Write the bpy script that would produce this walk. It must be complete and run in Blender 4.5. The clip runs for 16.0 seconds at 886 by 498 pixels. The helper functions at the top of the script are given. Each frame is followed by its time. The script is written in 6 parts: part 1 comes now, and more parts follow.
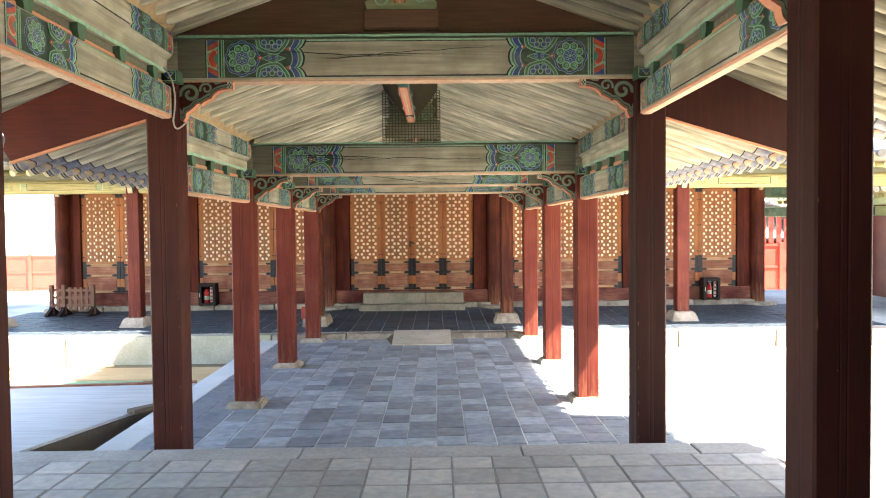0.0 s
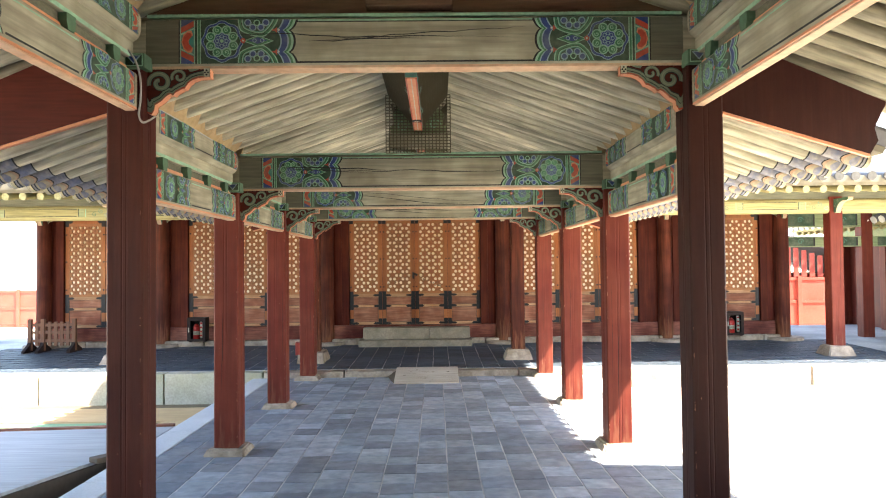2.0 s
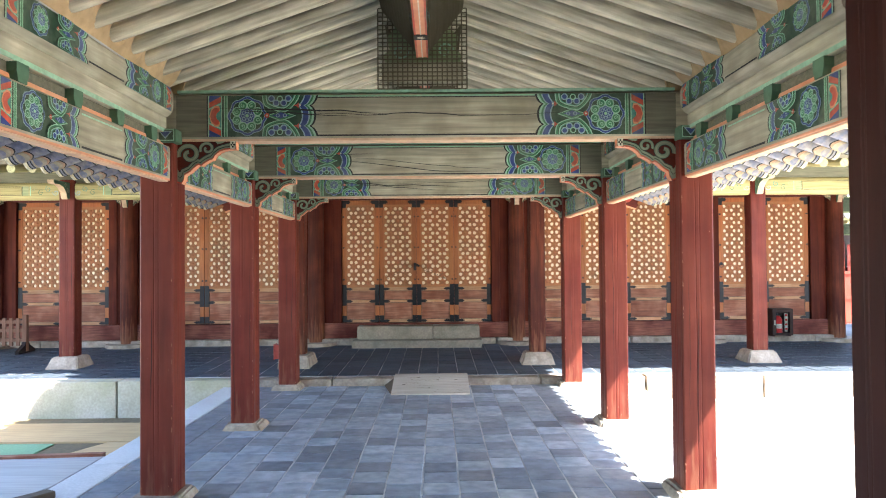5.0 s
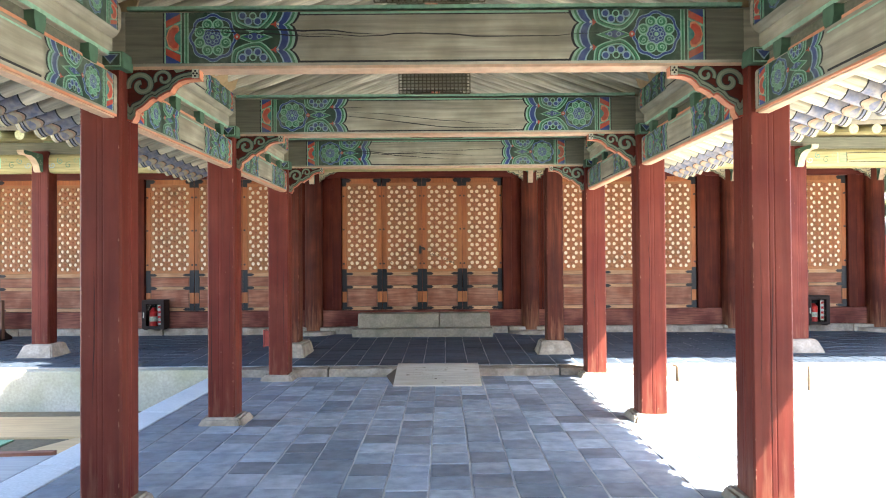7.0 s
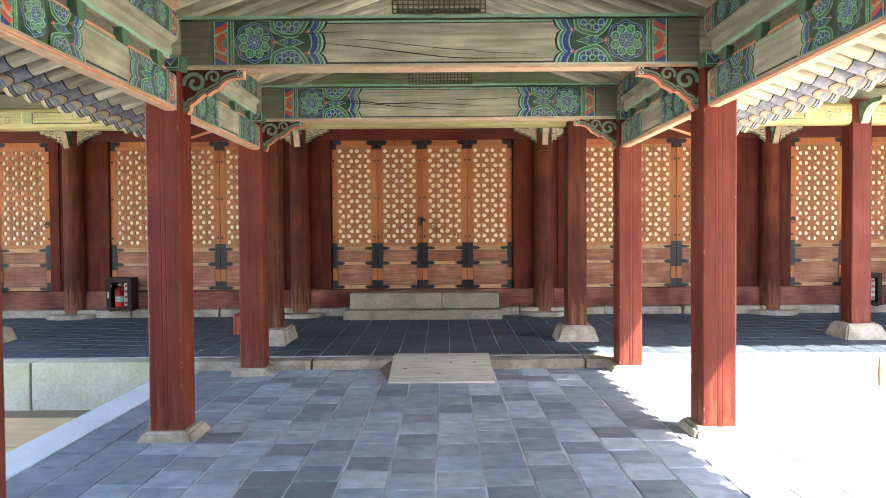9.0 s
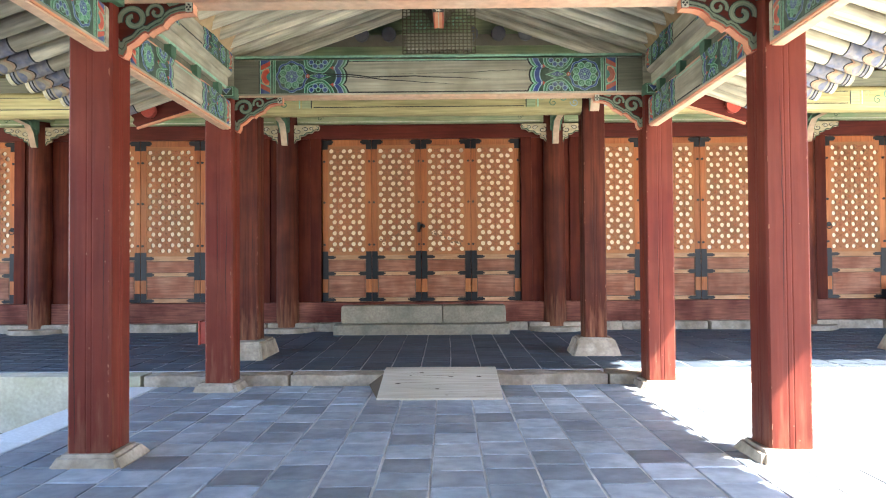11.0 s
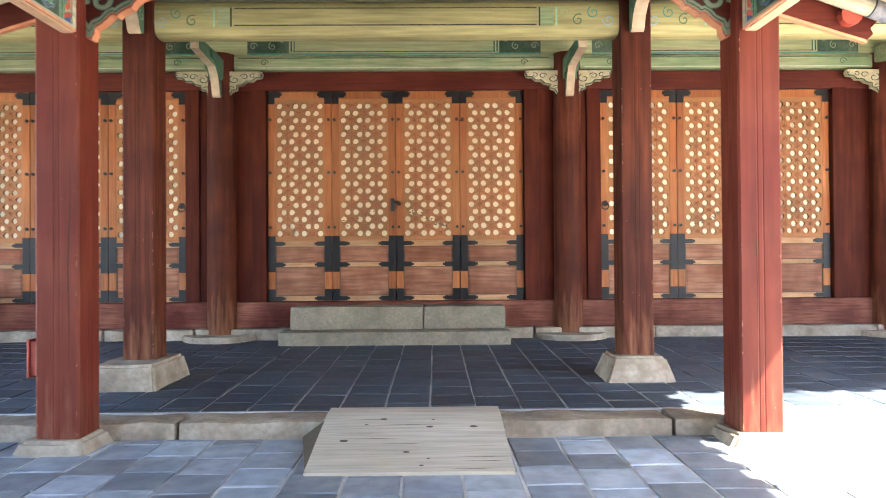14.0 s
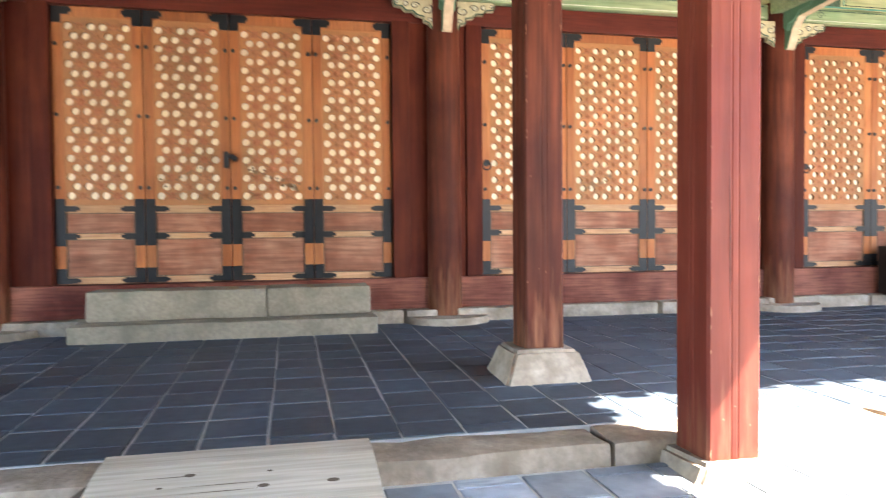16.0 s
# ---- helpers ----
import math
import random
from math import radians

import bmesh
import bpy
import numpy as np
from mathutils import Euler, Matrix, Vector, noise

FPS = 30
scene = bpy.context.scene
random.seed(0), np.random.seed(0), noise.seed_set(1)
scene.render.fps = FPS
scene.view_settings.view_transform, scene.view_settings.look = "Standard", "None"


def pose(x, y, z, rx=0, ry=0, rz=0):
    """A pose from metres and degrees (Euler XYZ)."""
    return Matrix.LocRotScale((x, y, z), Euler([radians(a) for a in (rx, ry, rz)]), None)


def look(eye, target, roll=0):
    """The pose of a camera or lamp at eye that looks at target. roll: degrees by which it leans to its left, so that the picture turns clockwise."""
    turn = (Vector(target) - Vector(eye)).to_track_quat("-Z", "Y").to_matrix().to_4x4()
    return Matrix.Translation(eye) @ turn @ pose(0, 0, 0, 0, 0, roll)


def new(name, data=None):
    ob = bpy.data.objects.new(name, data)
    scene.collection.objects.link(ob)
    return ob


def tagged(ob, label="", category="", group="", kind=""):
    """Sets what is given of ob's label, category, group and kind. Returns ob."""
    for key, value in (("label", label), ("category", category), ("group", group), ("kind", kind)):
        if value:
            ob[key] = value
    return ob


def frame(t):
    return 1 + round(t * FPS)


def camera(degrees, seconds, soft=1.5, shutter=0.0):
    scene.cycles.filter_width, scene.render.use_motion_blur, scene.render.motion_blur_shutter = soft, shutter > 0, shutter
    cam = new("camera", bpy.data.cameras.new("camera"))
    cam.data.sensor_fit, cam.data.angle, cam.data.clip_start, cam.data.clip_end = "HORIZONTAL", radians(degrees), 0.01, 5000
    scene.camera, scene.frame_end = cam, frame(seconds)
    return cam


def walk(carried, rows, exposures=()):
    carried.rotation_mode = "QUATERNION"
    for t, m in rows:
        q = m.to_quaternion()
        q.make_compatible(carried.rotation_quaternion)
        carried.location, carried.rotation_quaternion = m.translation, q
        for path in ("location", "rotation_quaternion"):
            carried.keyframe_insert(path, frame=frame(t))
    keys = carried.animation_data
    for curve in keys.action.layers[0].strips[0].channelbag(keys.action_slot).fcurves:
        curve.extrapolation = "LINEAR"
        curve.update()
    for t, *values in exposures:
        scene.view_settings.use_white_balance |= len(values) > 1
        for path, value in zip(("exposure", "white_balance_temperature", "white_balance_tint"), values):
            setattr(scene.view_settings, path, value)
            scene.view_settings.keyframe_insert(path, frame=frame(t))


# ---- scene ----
cam = camera(64.9, 16.0, soft=1.0, shutter=0.4)
PATH = [
    (0, (0.137, 0.143, 2.076), (0.155, 2.142, 2.015), -0.6),
    (0.5, (0.087, 0.289, 2.026), (0.111, 2.288, 1.952), -0.7),
    (1, (0.061, 0.498, 1.934), (0.079, 2.498, 1.962), -0.7),
    (1.5, (0.044, 0.799, 1.895), (0.062, 2.797, 1.961), -0.7),
    (2, (0.038, 1.1, 1.895), (0.056, 3.099, 1.945), -0.6),
    (2.5, (0.034, 1.48, 1.88), (0.052, 3.479, 1.932), -0.6),
    (3, (0.023, 1.833, 1.858), (0.042, 3.832, 1.917), -0.6),
    (3.5, (0.011, 2.171, 1.858), (0.03, 4.171, 1.898), -0.5),
    (4, (-0.01, 2.513, 1.851), (0.008, 4.512, 1.895), -0.5),
    (4.2, (-0.038, 2.634, 1.838), (-0.012, 4.634, 1.862), -0.6),
    (6.3, (-0.03, 3.701, 1.606), (-0.04, 5.698, 1.715), -0.2),
    (6.5, (-0.049, 3.795, 1.575), (-0.054, 5.792, 1.693), -0.3),
    (7, (-0.065, 4.082, 1.529), (-0.067, 6.081, 1.556), -0.4),
    (7.5, (-0.073, 4.419, 1.507), (-0.078, 6.419, 1.539), -0.4),
    (8, (-0.1, 4.799, 1.49), (-0.1, 6.799, 1.493), -0.3),
    (8.5, (-0.117, 5.193, 1.48), (-0.118, 7.193, 1.453), -0.4),
    (9, (-0.121, 5.534, 1.491), (-0.122, 7.533, 1.446), -0.4),
    (9.2, (-0.119, 5.662, 1.487), (-0.121, 7.662, 1.463), -0.5),
    (11.3, (-0.058, 6.791, 1.093), (-0.073, 8.79, 1.136), -0.4),
    (11.5, (-0.034, 6.959, 1.078), (-0.054, 8.959, 1.079), -0.5),
    (12, (-0.062, 7.32, 1.079), (-0.078, 9.32, 1.09), -0.5),
    (12.5, (-0.064, 7.753, 1.082), (-0.08, 9.753, 1.086), -0.5),
    (13, (-0.051, 8.138, 1.07), (-0.064, 10.138, 1.111), -0.4),
    (13.5, (-0.023, 8.519, 1.079), (-0.034, 10.519, 1.123), -0.4),
    (14, (-0.014, 8.93, 1.1), (0.009, 10.93, 1.119), -0.4),
    (14.5, (-0.02, 9.329, 1.089), (0.026, 11.329, 1.079), -0.4),
    (15, (0.018, 9.736, 1.06), (0.106, 11.735, 1.061), -0.4),
    (15.5, (0.036, 10.102, 1.05), (0.240, 12.092, 1.062), -0.6),
    (16, (0.058, 10.357, 1.050), (0.486, 12.310, 0.991), -0.5),
]
EXPOSURES = ((0.0, 3.32, 7200, 10), (2.0, 3.18, 7200, 10), (4.0, 3.26, 6650, 10), (6.5, 3.27, 6250, 10), (9.0, 3.32, 6700, 10), (11.5, 3.47, 6200, 10), (12.0, 3.52, 6500, 10), (12.5, 3.67, 6800, 10), (13.0, 3.72, 6600, 10), (14.0, 3.67, 6600, 10), (14.5, 3.92, 6400, 10), (15.2, 4.02, 6500, 10), (16.0, 3.90, 6600, 10))
walk(cam, [(t, look(eye, target, roll)) for t, eye, target, roll in PATH], EXPOSURES)

# ---- world, sun ----
SUN_DIR = Vector((0.605, -0.28, 0.9)).normalized()
world = bpy.data.worlds.new("world")
scene.world = world
world.use_nodes = True
wn = world.node_tree.nodes
sky = wn.new("ShaderNodeTexSky")
sky.sky_type, sky.sun_disc = "NISHITA", False
sky.sun_elevation = math.asin(SUN_DIR.z)
sky.sun_rotation = math.atan2(SUN_DIR.x, SUN_DIR.y)
wn["Background"].inputs[1].default_value = 0.15
world.node_tree.links.new(sky.outputs[0], wn["Background"].inputs[0])
sun_data = bpy.data.lights.new("sun", "SUN")
sun_data.energy, sun_data.angle, sun_data.color = 5.0, radians(0.6), (1.0, 0.95, 0.87)
sun = new("sun", sun_data)
sun.matrix_world = look(SUN_DIR * 40, (0, 0, 0))


# ---- materials ----
def material(name, color, rough=0.7, metal=0.0, stretch=(1, 1, 1), grain=0.25, grain_scale=20, stain=0.25, stain_scale=1.5,
             second=None, bump=0.15, vary=0.0, island=0.0, spec=0.4):
    """Base colour with fine grain, large stains and relief. stretch: per-axis scale of the grain in object space."""
    m = bpy.data.materials.new(name)
    m.use_nodes = True
    nt = m.node_tree
    n, l = nt.nodes, nt.links
    bsdf = n["Principled BSDF"]
    bsdf.inputs["Roughness"].default_value, bsdf.inputs["Metallic"].default_value = rough, metal
    bsdf.inputs["Specular IOR Level"].default_value = spec
    co, mp = n.new("ShaderNodeTexCoord"), n.new("ShaderNodeMapping")
    mp.inputs["Scale"].default_value = stretch
    info = n.new("ShaderNodeObjectInfo")
    shift = n.new("ShaderNodeVectorMath")
    shift.operation = "MULTIPLY_ADD"
    comb = n.new("ShaderNodeCombineXYZ")
    for k in range(3):
        l.new(info.outputs["Random"], comb.inputs[k])
    shift.inputs[1].default_value = (37, 53, 71)
    l.new(comb.outputs[0], shift.inputs[0])
    l.new(co.outputs["Object"], shift.inputs[2])
    l.new(shift.outputs[0], mp.inputs[0])
    fine, big = n.new("ShaderNodeTexNoise"), n.new("ShaderNodeTexNoise")
    fine.inputs["Scale"].default_value, fine.inputs["Detail"].default_value = grain_scale, 6
    big.inputs["Scale"].default_value, big.inputs["Detail"].default_value = stain_scale, 5
    l.new(mp.outputs[0], fine.inputs["Vector"])
    l.new(shift.outputs[0], big.inputs["Vector"])
    dark = tuple(c * 0.35 for c in color)
    second = second or tuple(min(1, c * 1.35 + 0.02) for c in color)
    ramp = n.new("ShaderNodeMapRange")
    ramp.inputs[1].default_value, ramp.inputs[2].default_value = 0.32, 0.68
    l.new(fine.outputs[0], ramp.inputs[0])
    ramp2 = n.new("ShaderNodeMapRange")
    ramp2.inputs[1].default_value, ramp2.inputs[2].default_value = 0.35, 0.7
    l.new(big.outputs[0], ramp2.inputs[0])

    def mix(kind, fac, a, b):
        x = n.new("ShaderNodeMix")
        x.data_type, x.blend_type = "RGBA", kind
        for sock, v in ((x.inputs[0], fac), (x.inputs[6], a), (x.inputs[7], b)):
            if isinstance(v, (int, float)):
                sock.default_value = v
            elif isinstance(v, tuple):
                sock.default_value = (*v, 1)
            else:
                l.new(v, sock)
        return x.outputs[2]

    def times(sock, k):
        x = n.new("ShaderNodeMath")
        x.operation = "MULTIPLY"
        x.inputs[1].default_value = k
        l.new(sock, x.inputs[0])
        return x.outputs[0]

    inv = n.new("ShaderNodeMath")
    inv.operation = "SUBTRACT"
    inv.inputs[0].default_value = 1.0
    l.new(ramp.outputs[0], inv.inputs[1])
    c = mix("MIX", times(ramp2.outputs[0], stain), color, second)
    c = mix("MIX", times(inv.outputs[0], grain), c, dark)
    if vary or island:
        hsv = n.new("ShaderNodeHueSaturation")
        geo = n.new("ShaderNodeNewGeometry")
        mr = n.new("ShaderNodeMapRange")
        mr.inputs[3].default_value, mr.inputs[4].default_value = 1 - (vary or island), 1 + (vary or island)
        l.new(geo.outputs["Random Per Island"] if island else info.outputs["Random"], mr.inputs[0])
        l.new(mr.outputs[0], hsv.inputs["Value"])
        l.new(c, hsv.inputs["Color"])
        c = hsv.outputs[0]
    l.new(c, bsdf.inputs["Base Color"])
    if bump:
        b = n.new("ShaderNodeBump")
        b.inputs["Strength"].default_value, b.inputs["Distance"].default_value = bump, 0.01
        l.new(fine.outputs[0], b.inputs["Height"])
        l.new(b.outputs[0], bsdf.inputs["Normal"])
    return m


RED = material("red_paint", (0.108, 0.0145, 0.0085), 0.6, stretch=(2.6, 2.6, 0.22), grain=0.42, grain_scale=7, stain=0.85, stain_scale=2.2, second=(0.165, 0.036, 0.02), bump=0.3, vary=0.15, spec=0.2)
# two darker copies of RED: the entrance's shade is put into the paint
RED_SHADED = material("shaded_brown_red_paint", (0.044, 0.0066, 0.0042), 0.6, stretch=(2.6, 2.6, 0.22), grain=0.42, grain_scale=7, stain=0.85, stain_scale=2.2, second=(0.072, 0.0165, 0.0085), bump=0.3, vary=0.15, spec=0.2)
RED_DEEP_SHADE = material("deep_shaded_red_paint", (0.028, 0.0046, 0.003), 0.6, stretch=(2.6, 2.6, 0.22), grain=0.4, grain_scale=7, stain=0.8, stain_scale=2.2, second=(0.046, 0.011, 0.0062), bump=0.3, vary=0.15, spec=0.2)
RED_H = material("red_paint_flat", (0.082, 0.012, 0.0075), 0.55, stretch=(0.4, 5, 6), grain=0.45, grain_scale=8, stain=0.6, second=(0.16, 0.032, 0.018), bump=0.2, spec=0.2)
RED_WORN = material("worn_red_wood", (0.062, 0.010, 0.0054), 0.7, stretch=(3.0, 3.0, 0.2), grain=0.7, grain_scale=7, stain=0.9, stain_scale=2.0, second=(0.15, 0.036, 0.0165), bump=0.4, vary=0.15, spec=0.2)
RED_JAMB = material("dark_red_board_paint", (0.062, 0.0086, 0.0045), 0.7, stretch=(3.0, 3.0, 0.2), grain=0.55, grain_scale=7, stain=0.8, stain_scale=2.0, second=(0.12, 0.024, 0.010), bump=0.3, vary=0.15, spec=0.15)
RED_BRIGHT = material("bright_red_paint", (0.34, 0.05, 0.03), 0.55, grain=0.3, stain=0.6, bump=0.05)
GREY_X = material("weathered_green_grey_wood", (0.50, 0.48, 0.355), 0.8, stretch=(0.22, 3.5, 5), grain=0.75, grain_scale=7, stain=1.0, stain_scale=3.2, second=(0.27, 0.25, 0.17), bump=0.35, vary=0.12)
GREY_Y = material("weathered_grey_wood", (0.51, 0.48, 0.36), 0.8, stretch=(4, 0.25, 4), grain=0.7, grain_scale=7, stain=1.0, stain_scale=3.2, second=(0.29, 0.27, 0.185), bump=0.35, vary=0.12)
GREY_DARK = material("dark_grey_green_wood", (0.14, 0.142, 0.098), 0.75, stretch=(0.4, 5, 7), grain=0.5, grain_scale=8, stain=0.5, bump=0.2)
BRACKET = material("grey_green_bracket_paint", (0.19, 0.26, 0.18), 0.65, grain=0.35, grain_scale=15, stain=0.6, second=(0.22, 0.25, 0.18), bump=0.1)
END_BLUE = material("faded_blue_grey_paint", (0.15, 0.17, 0.25), 0.7, grain=0.5, grain_scale=25, stain=1.0, stain_scale=14, second=(0.33, 0.31, 0.28), bump=0.05)
ORANGE_FADED = material("faded_orange_flower_paint", (0.42, 0.24, 0.14), 0.7, grain=0.5, grain_scale=25, stain=0.8, stain_scale=9, second=(0.36, 0.30, 0.22), bump=0.05)
TAN_FADED = material("faded_tan_flower_paint", (0.40, 0.34, 0.23), 0.7, grain=0.5, grain_scale=25, stain=0.8, stain_scale=9, second=(0.30, 0.27, 0.20), bump=0.05)
# darker copy of the rafter wood, with under-eave shade in its colour
RAFTER_SHADED = material("shaded_grey_rafter_wood", (0.42, 0.385, 0.28), 0.85, stretch=(0.35, 4, 4), grain=0.95, grain_scale=7, stain=0.8, stain_scale=2.5, second=(0.22, 0.205, 0.145), bump=0.3, vary=0.22)
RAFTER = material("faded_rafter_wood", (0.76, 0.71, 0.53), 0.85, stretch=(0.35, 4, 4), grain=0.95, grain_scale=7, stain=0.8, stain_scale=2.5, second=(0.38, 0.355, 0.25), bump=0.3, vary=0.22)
PLASTER = material("grey_plaster", (0.21, 0.19, 0.14), 0.9, grain=0.3, grain_scale=12, stain=0.5, second=(0.15, 0.135, 0.10))
YELLOWG = material("faded_yellow_green_paint", (0.45, 0.395, 0.18), 0.7, stretch=(0.3, 5, 5), grain=0.65, grain_scale=8, stain=0.9, stain_scale=2.2, second=(0.36, 0.325, 0.15), bump=0.2)
YELLOW_DULL = material("faded_olive_paint", (0.40, 0.42, 0.22), 0.7, stretch=(0.3, 5, 5), grain=0.5, grain_scale=8, stain=0.6, second=(0.42, 0.42, 0.25), bump=0.12)
PALE_CARVED = material("pale_carved_paint", (0.56, 0.47, 0.29), 0.7, grain=0.45, grain_scale=20, stain=0.6, second=(0.42, 0.40, 0.26), bump=0.12)
GREEN = material("green_paint", (0.04, 0.215, 0.10), 0.6, grain=0.45, grain_scale=28, stain=0.5, stain_scale=5, second=(0.22, 0.24, 0.17), bump=0.08)
GREEN_BEAM = material("faded_green_beam_paint", (0.23, 0.32, 0.165), 0.65, stretch=(0.3, 5, 5), grain=0.55, grain_scale=8, stain=0.9, stain_scale=2.2, second=(0.42, 0.43, 0.25), bump=0.12)
GREEN_DULL = material("dull_green_paint", (0.075, 0.16, 0.095), 0.65, grain=0.35, bump=0.08)
GREEN_PALE = material("grey_green_line_paint", (0.27, 0.31, 0.22), 0.65, grain=0.3, bump=0.05)
DGREEN = material("dark_green_paint", (0.013, 0.058, 0.03), 0.6, grain=0.45, grain_scale=28, stain=0.5, stain_scale=5, second=(0.22, 0.24, 0.17), bump=0.08)
LGREEN = material("pale_green_paint", (0.32, 0.60, 0.41), 0.6, grain=0.45, grain_scale=28, stain=0.5, stain_scale=5, second=(0.22, 0.24, 0.17), bump=0.08)
TEAL = material("teal_paint", (0.06, 0.27, 0.22), 0.6, grain=0.45, grain_scale=28, stain=0.5, stain_scale=5, second=(0.22, 0.24, 0.17), bump=0.08)
BLUE = material("blue_paint", (0.026, 0.06, 0.25), 0.6, grain=0.45, grain_scale=28, stain=0.5, stain_scale=5, second=(0.22, 0.24, 0.17), bump=0.08)
LBLUE = material("pale_blue_paint", (0.30, 0.46, 0.54), 0.6, grain=0.45, grain_scale=28, stain=0.5, stain_scale=5, second=(0.22, 0.24, 0.17), bump=0.08)
ORANGE = material("salmon_orange_paint", (0.62, 0.24, 0.12), 0.6, grain=0.25, second=(0.72, 0.42, 0.26), stain=0.6, bump=0.05)
REDP = material("vermilion_paint", (0.56, 0.075, 0.04), 0.6, grain=0.45, grain_scale=28, stain=0.5, stain_scale=5, second=(0.22, 0.24, 0.17), bump=0.08)
CREAM = material("cream_paint", (0.68, 0.66, 0.52), 0.65, grain=0.45, grain_scale=28, stain=0.5, stain_scale=5, second=(0.22, 0.24, 0.17), bump=0.08)
BEAM_EDGE = material("faded_cream_orange_paint", (0.62, 0.45, 0.30), 0.7, grain=0.35, grain_scale=16, stain=0.8, stain_scale=3, second=(0.62, 0.34, 0.20), bump=0.05)
BLACK = material("black_line_paint", (0.02, 0.022, 0.02), 0.7, grain=0.1, bump=0.0)
IRON = material("black_iron", (0.018, 0.018, 0.02), 0.5, metal=0.6, grain=0.2, bump=0.1)
WOOD = material("orange_door_wood", (0.355, 0.10, 0.023), 0.65, stretch=(6, 6, 0.4), grain=0.5, grain_scale=9, stain=0.8, second=(0.43, 0.17, 0.06), bump=0.25, vary=0.18)
WOOD_PALE = material("pale_door_rail_wood", (0.44, 0.215, 0.10), 0.7, stretch=(0.4, 6, 6), grain=0.55, grain_scale=9, stain=0.9, stain_scale=4, second=(0.54, 0.33, 0.19), bump=0.2, vary=0.15)
LATTICE = material("lattice_wood", (0.41, 0.155, 0.054), 0.7, grain=0.3, grain_scale=30, stain=0.8, stain_scale=2.6, second=(0.24, 0.125, 0.05), bump=0.1, vary=0.08)
LATTICE_DARK = material("dark_lattice_edge", (0.16, 0.065, 0.03), 0.7, grain=0.2, bump=0.0)
FLOWER_RED = material("faded_red_flower", (0.34, 0.085, 0.045), 0.7, grain=0.3, stain=0.8, stain_scale=3, second=(0.34, 0.18, 0.08), bump=0.05)
PANEL = material("pinkish_door_panel_wood", (0.225, 0.066, 0.030), 0.7, stretch=(0.4, 4, 5), grain=0.6, grain_scale=7, stain=1.0, stain_scale=3.5, second=(0.38, 0.18, 0.11), bump=0.2, vary=0.14)
PAPER = material("white_paper", (0.84, 0.73, 0.57), 0.9, grain=0.05, stain=0.15, bump=0.02)
TILE = material("blue_grey_floor_tile", (0.235, 0.28, 0.34), 0.46, grain=0.55, grain_scale=9, stain=0.8, stain_scale=1.6, second=(0.40, 0.415, 0.43), bump=0.5, vary=0.42, spec=0.5)
TILE_WARM = material("worn_grey_platform_tile", (0.40, 0.385, 0.37), 0.7, grain=0.35, grain_scale=14, stain=0.8, stain_scale=4, second=(0.47, 0.43, 0.37), bump=0.2, vary=0.25)
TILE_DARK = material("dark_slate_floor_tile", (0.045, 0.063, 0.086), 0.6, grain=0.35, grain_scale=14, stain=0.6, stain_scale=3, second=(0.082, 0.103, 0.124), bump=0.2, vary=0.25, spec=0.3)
MORTAR = material("pale_mortar", (0.66, 0.65, 0.62), 0.9, grain=0.3, stain=0.9, stain_scale=1.3, second=(0.20, 0.20, 0.21))
GRANITE = material("weathered_granite", (0.43, 0.35, 0.275), 0.9, grain=0.45, grain_scale=30, stain=1.0, stain_scale=5.5, second=(0.20, 0.15, 0.105), bump=0.6, vary=0.1)
# moss over stone made paler than GRANITE, the yard's sunlight put into it
MOSSY_LIT = material("sunlit_mossy_stone", (0.50, 0.45, 0.36), 0.9, grain=0.35, grain_scale=30, stain=0.9, stain_scale=1.6, second=(0.29, 0.285, 0.17), bump=0.4, vary=0.08)
PALE_STONE = material("pale_kerb_stone", (0.52, 0.52, 0.52), 0.8, grain=0.25, grain_scale=50, stain=0.5, bump=0.2, vary=0.08)
PLAT_STONE = material("worn_grey_edge_stone", (0.44, 0.42, 0.395), 0.85, grain=0.35, grain_scale=30, stain=0.8, stain_scale=2.5, second=(0.33, 0.31, 0.285), bump=0.35, vary=0.12)
SAND = material("pale_sand", (0.64, 0.59, 0.50), 0.95, grain=0.3, grain_scale=50, stain=0.5, stain_scale=0.6, second=(0.68, 0.63, 0.54), bump=0.3)
DIRT = material("brown_earth", (0.15, 0.11, 0.06), 0.95, grain=0.4, grain_scale=20, stain=0.6, second=(0.22, 0.18, 0.11), bump=0.4)
PLY = material("pale_plywood", (0.50, 0.43, 0.34), 0.75, stretch=(0.4, 7, 5), grain=0.4, grain_scale=6, stain=0.6, second=(0.60, 0.54, 0.46), bump=0.1)
PLY_TAN = material("tan_plywood", (0.50, 0.34, 0.17), 0.75, stretch=(0.4, 6, 5), grain=0.3, grain_scale=6, stain=0.5, bump=0.1)
PLY_GREY = material("weathered_plywood", (0.46, 0.44, 0.42), 0.8, stretch=(0.3, 6, 5), grain=0.35, grain_scale=5, stain=0.6, second=(0.38, 0.37, 0.36), bump=0.1)
KNOT = material("wood_knot", (0.10, 0.07, 0.045), 0.8, bump=0.0)
MAT_GREEN = material("green_mat", (0.20, 0.34, 0.19), 0.9, grain=0.3, grain_scale=40, bump=0.2)
ROOF_TILE = material("dark_roof_tile", (0.12, 0.125, 0.14), 0.7, grain=0.3, stain=0.6, second=(0.22, 0.22, 0.23), bump=0.2, island=0.2)
CLAY_END = material("grey_clay_ends", (0.075, 0.07, 0.06), 0.9, grain=0.3, stain=0.7, second=(0.12, 0.115, 0.105), bump=0.2)
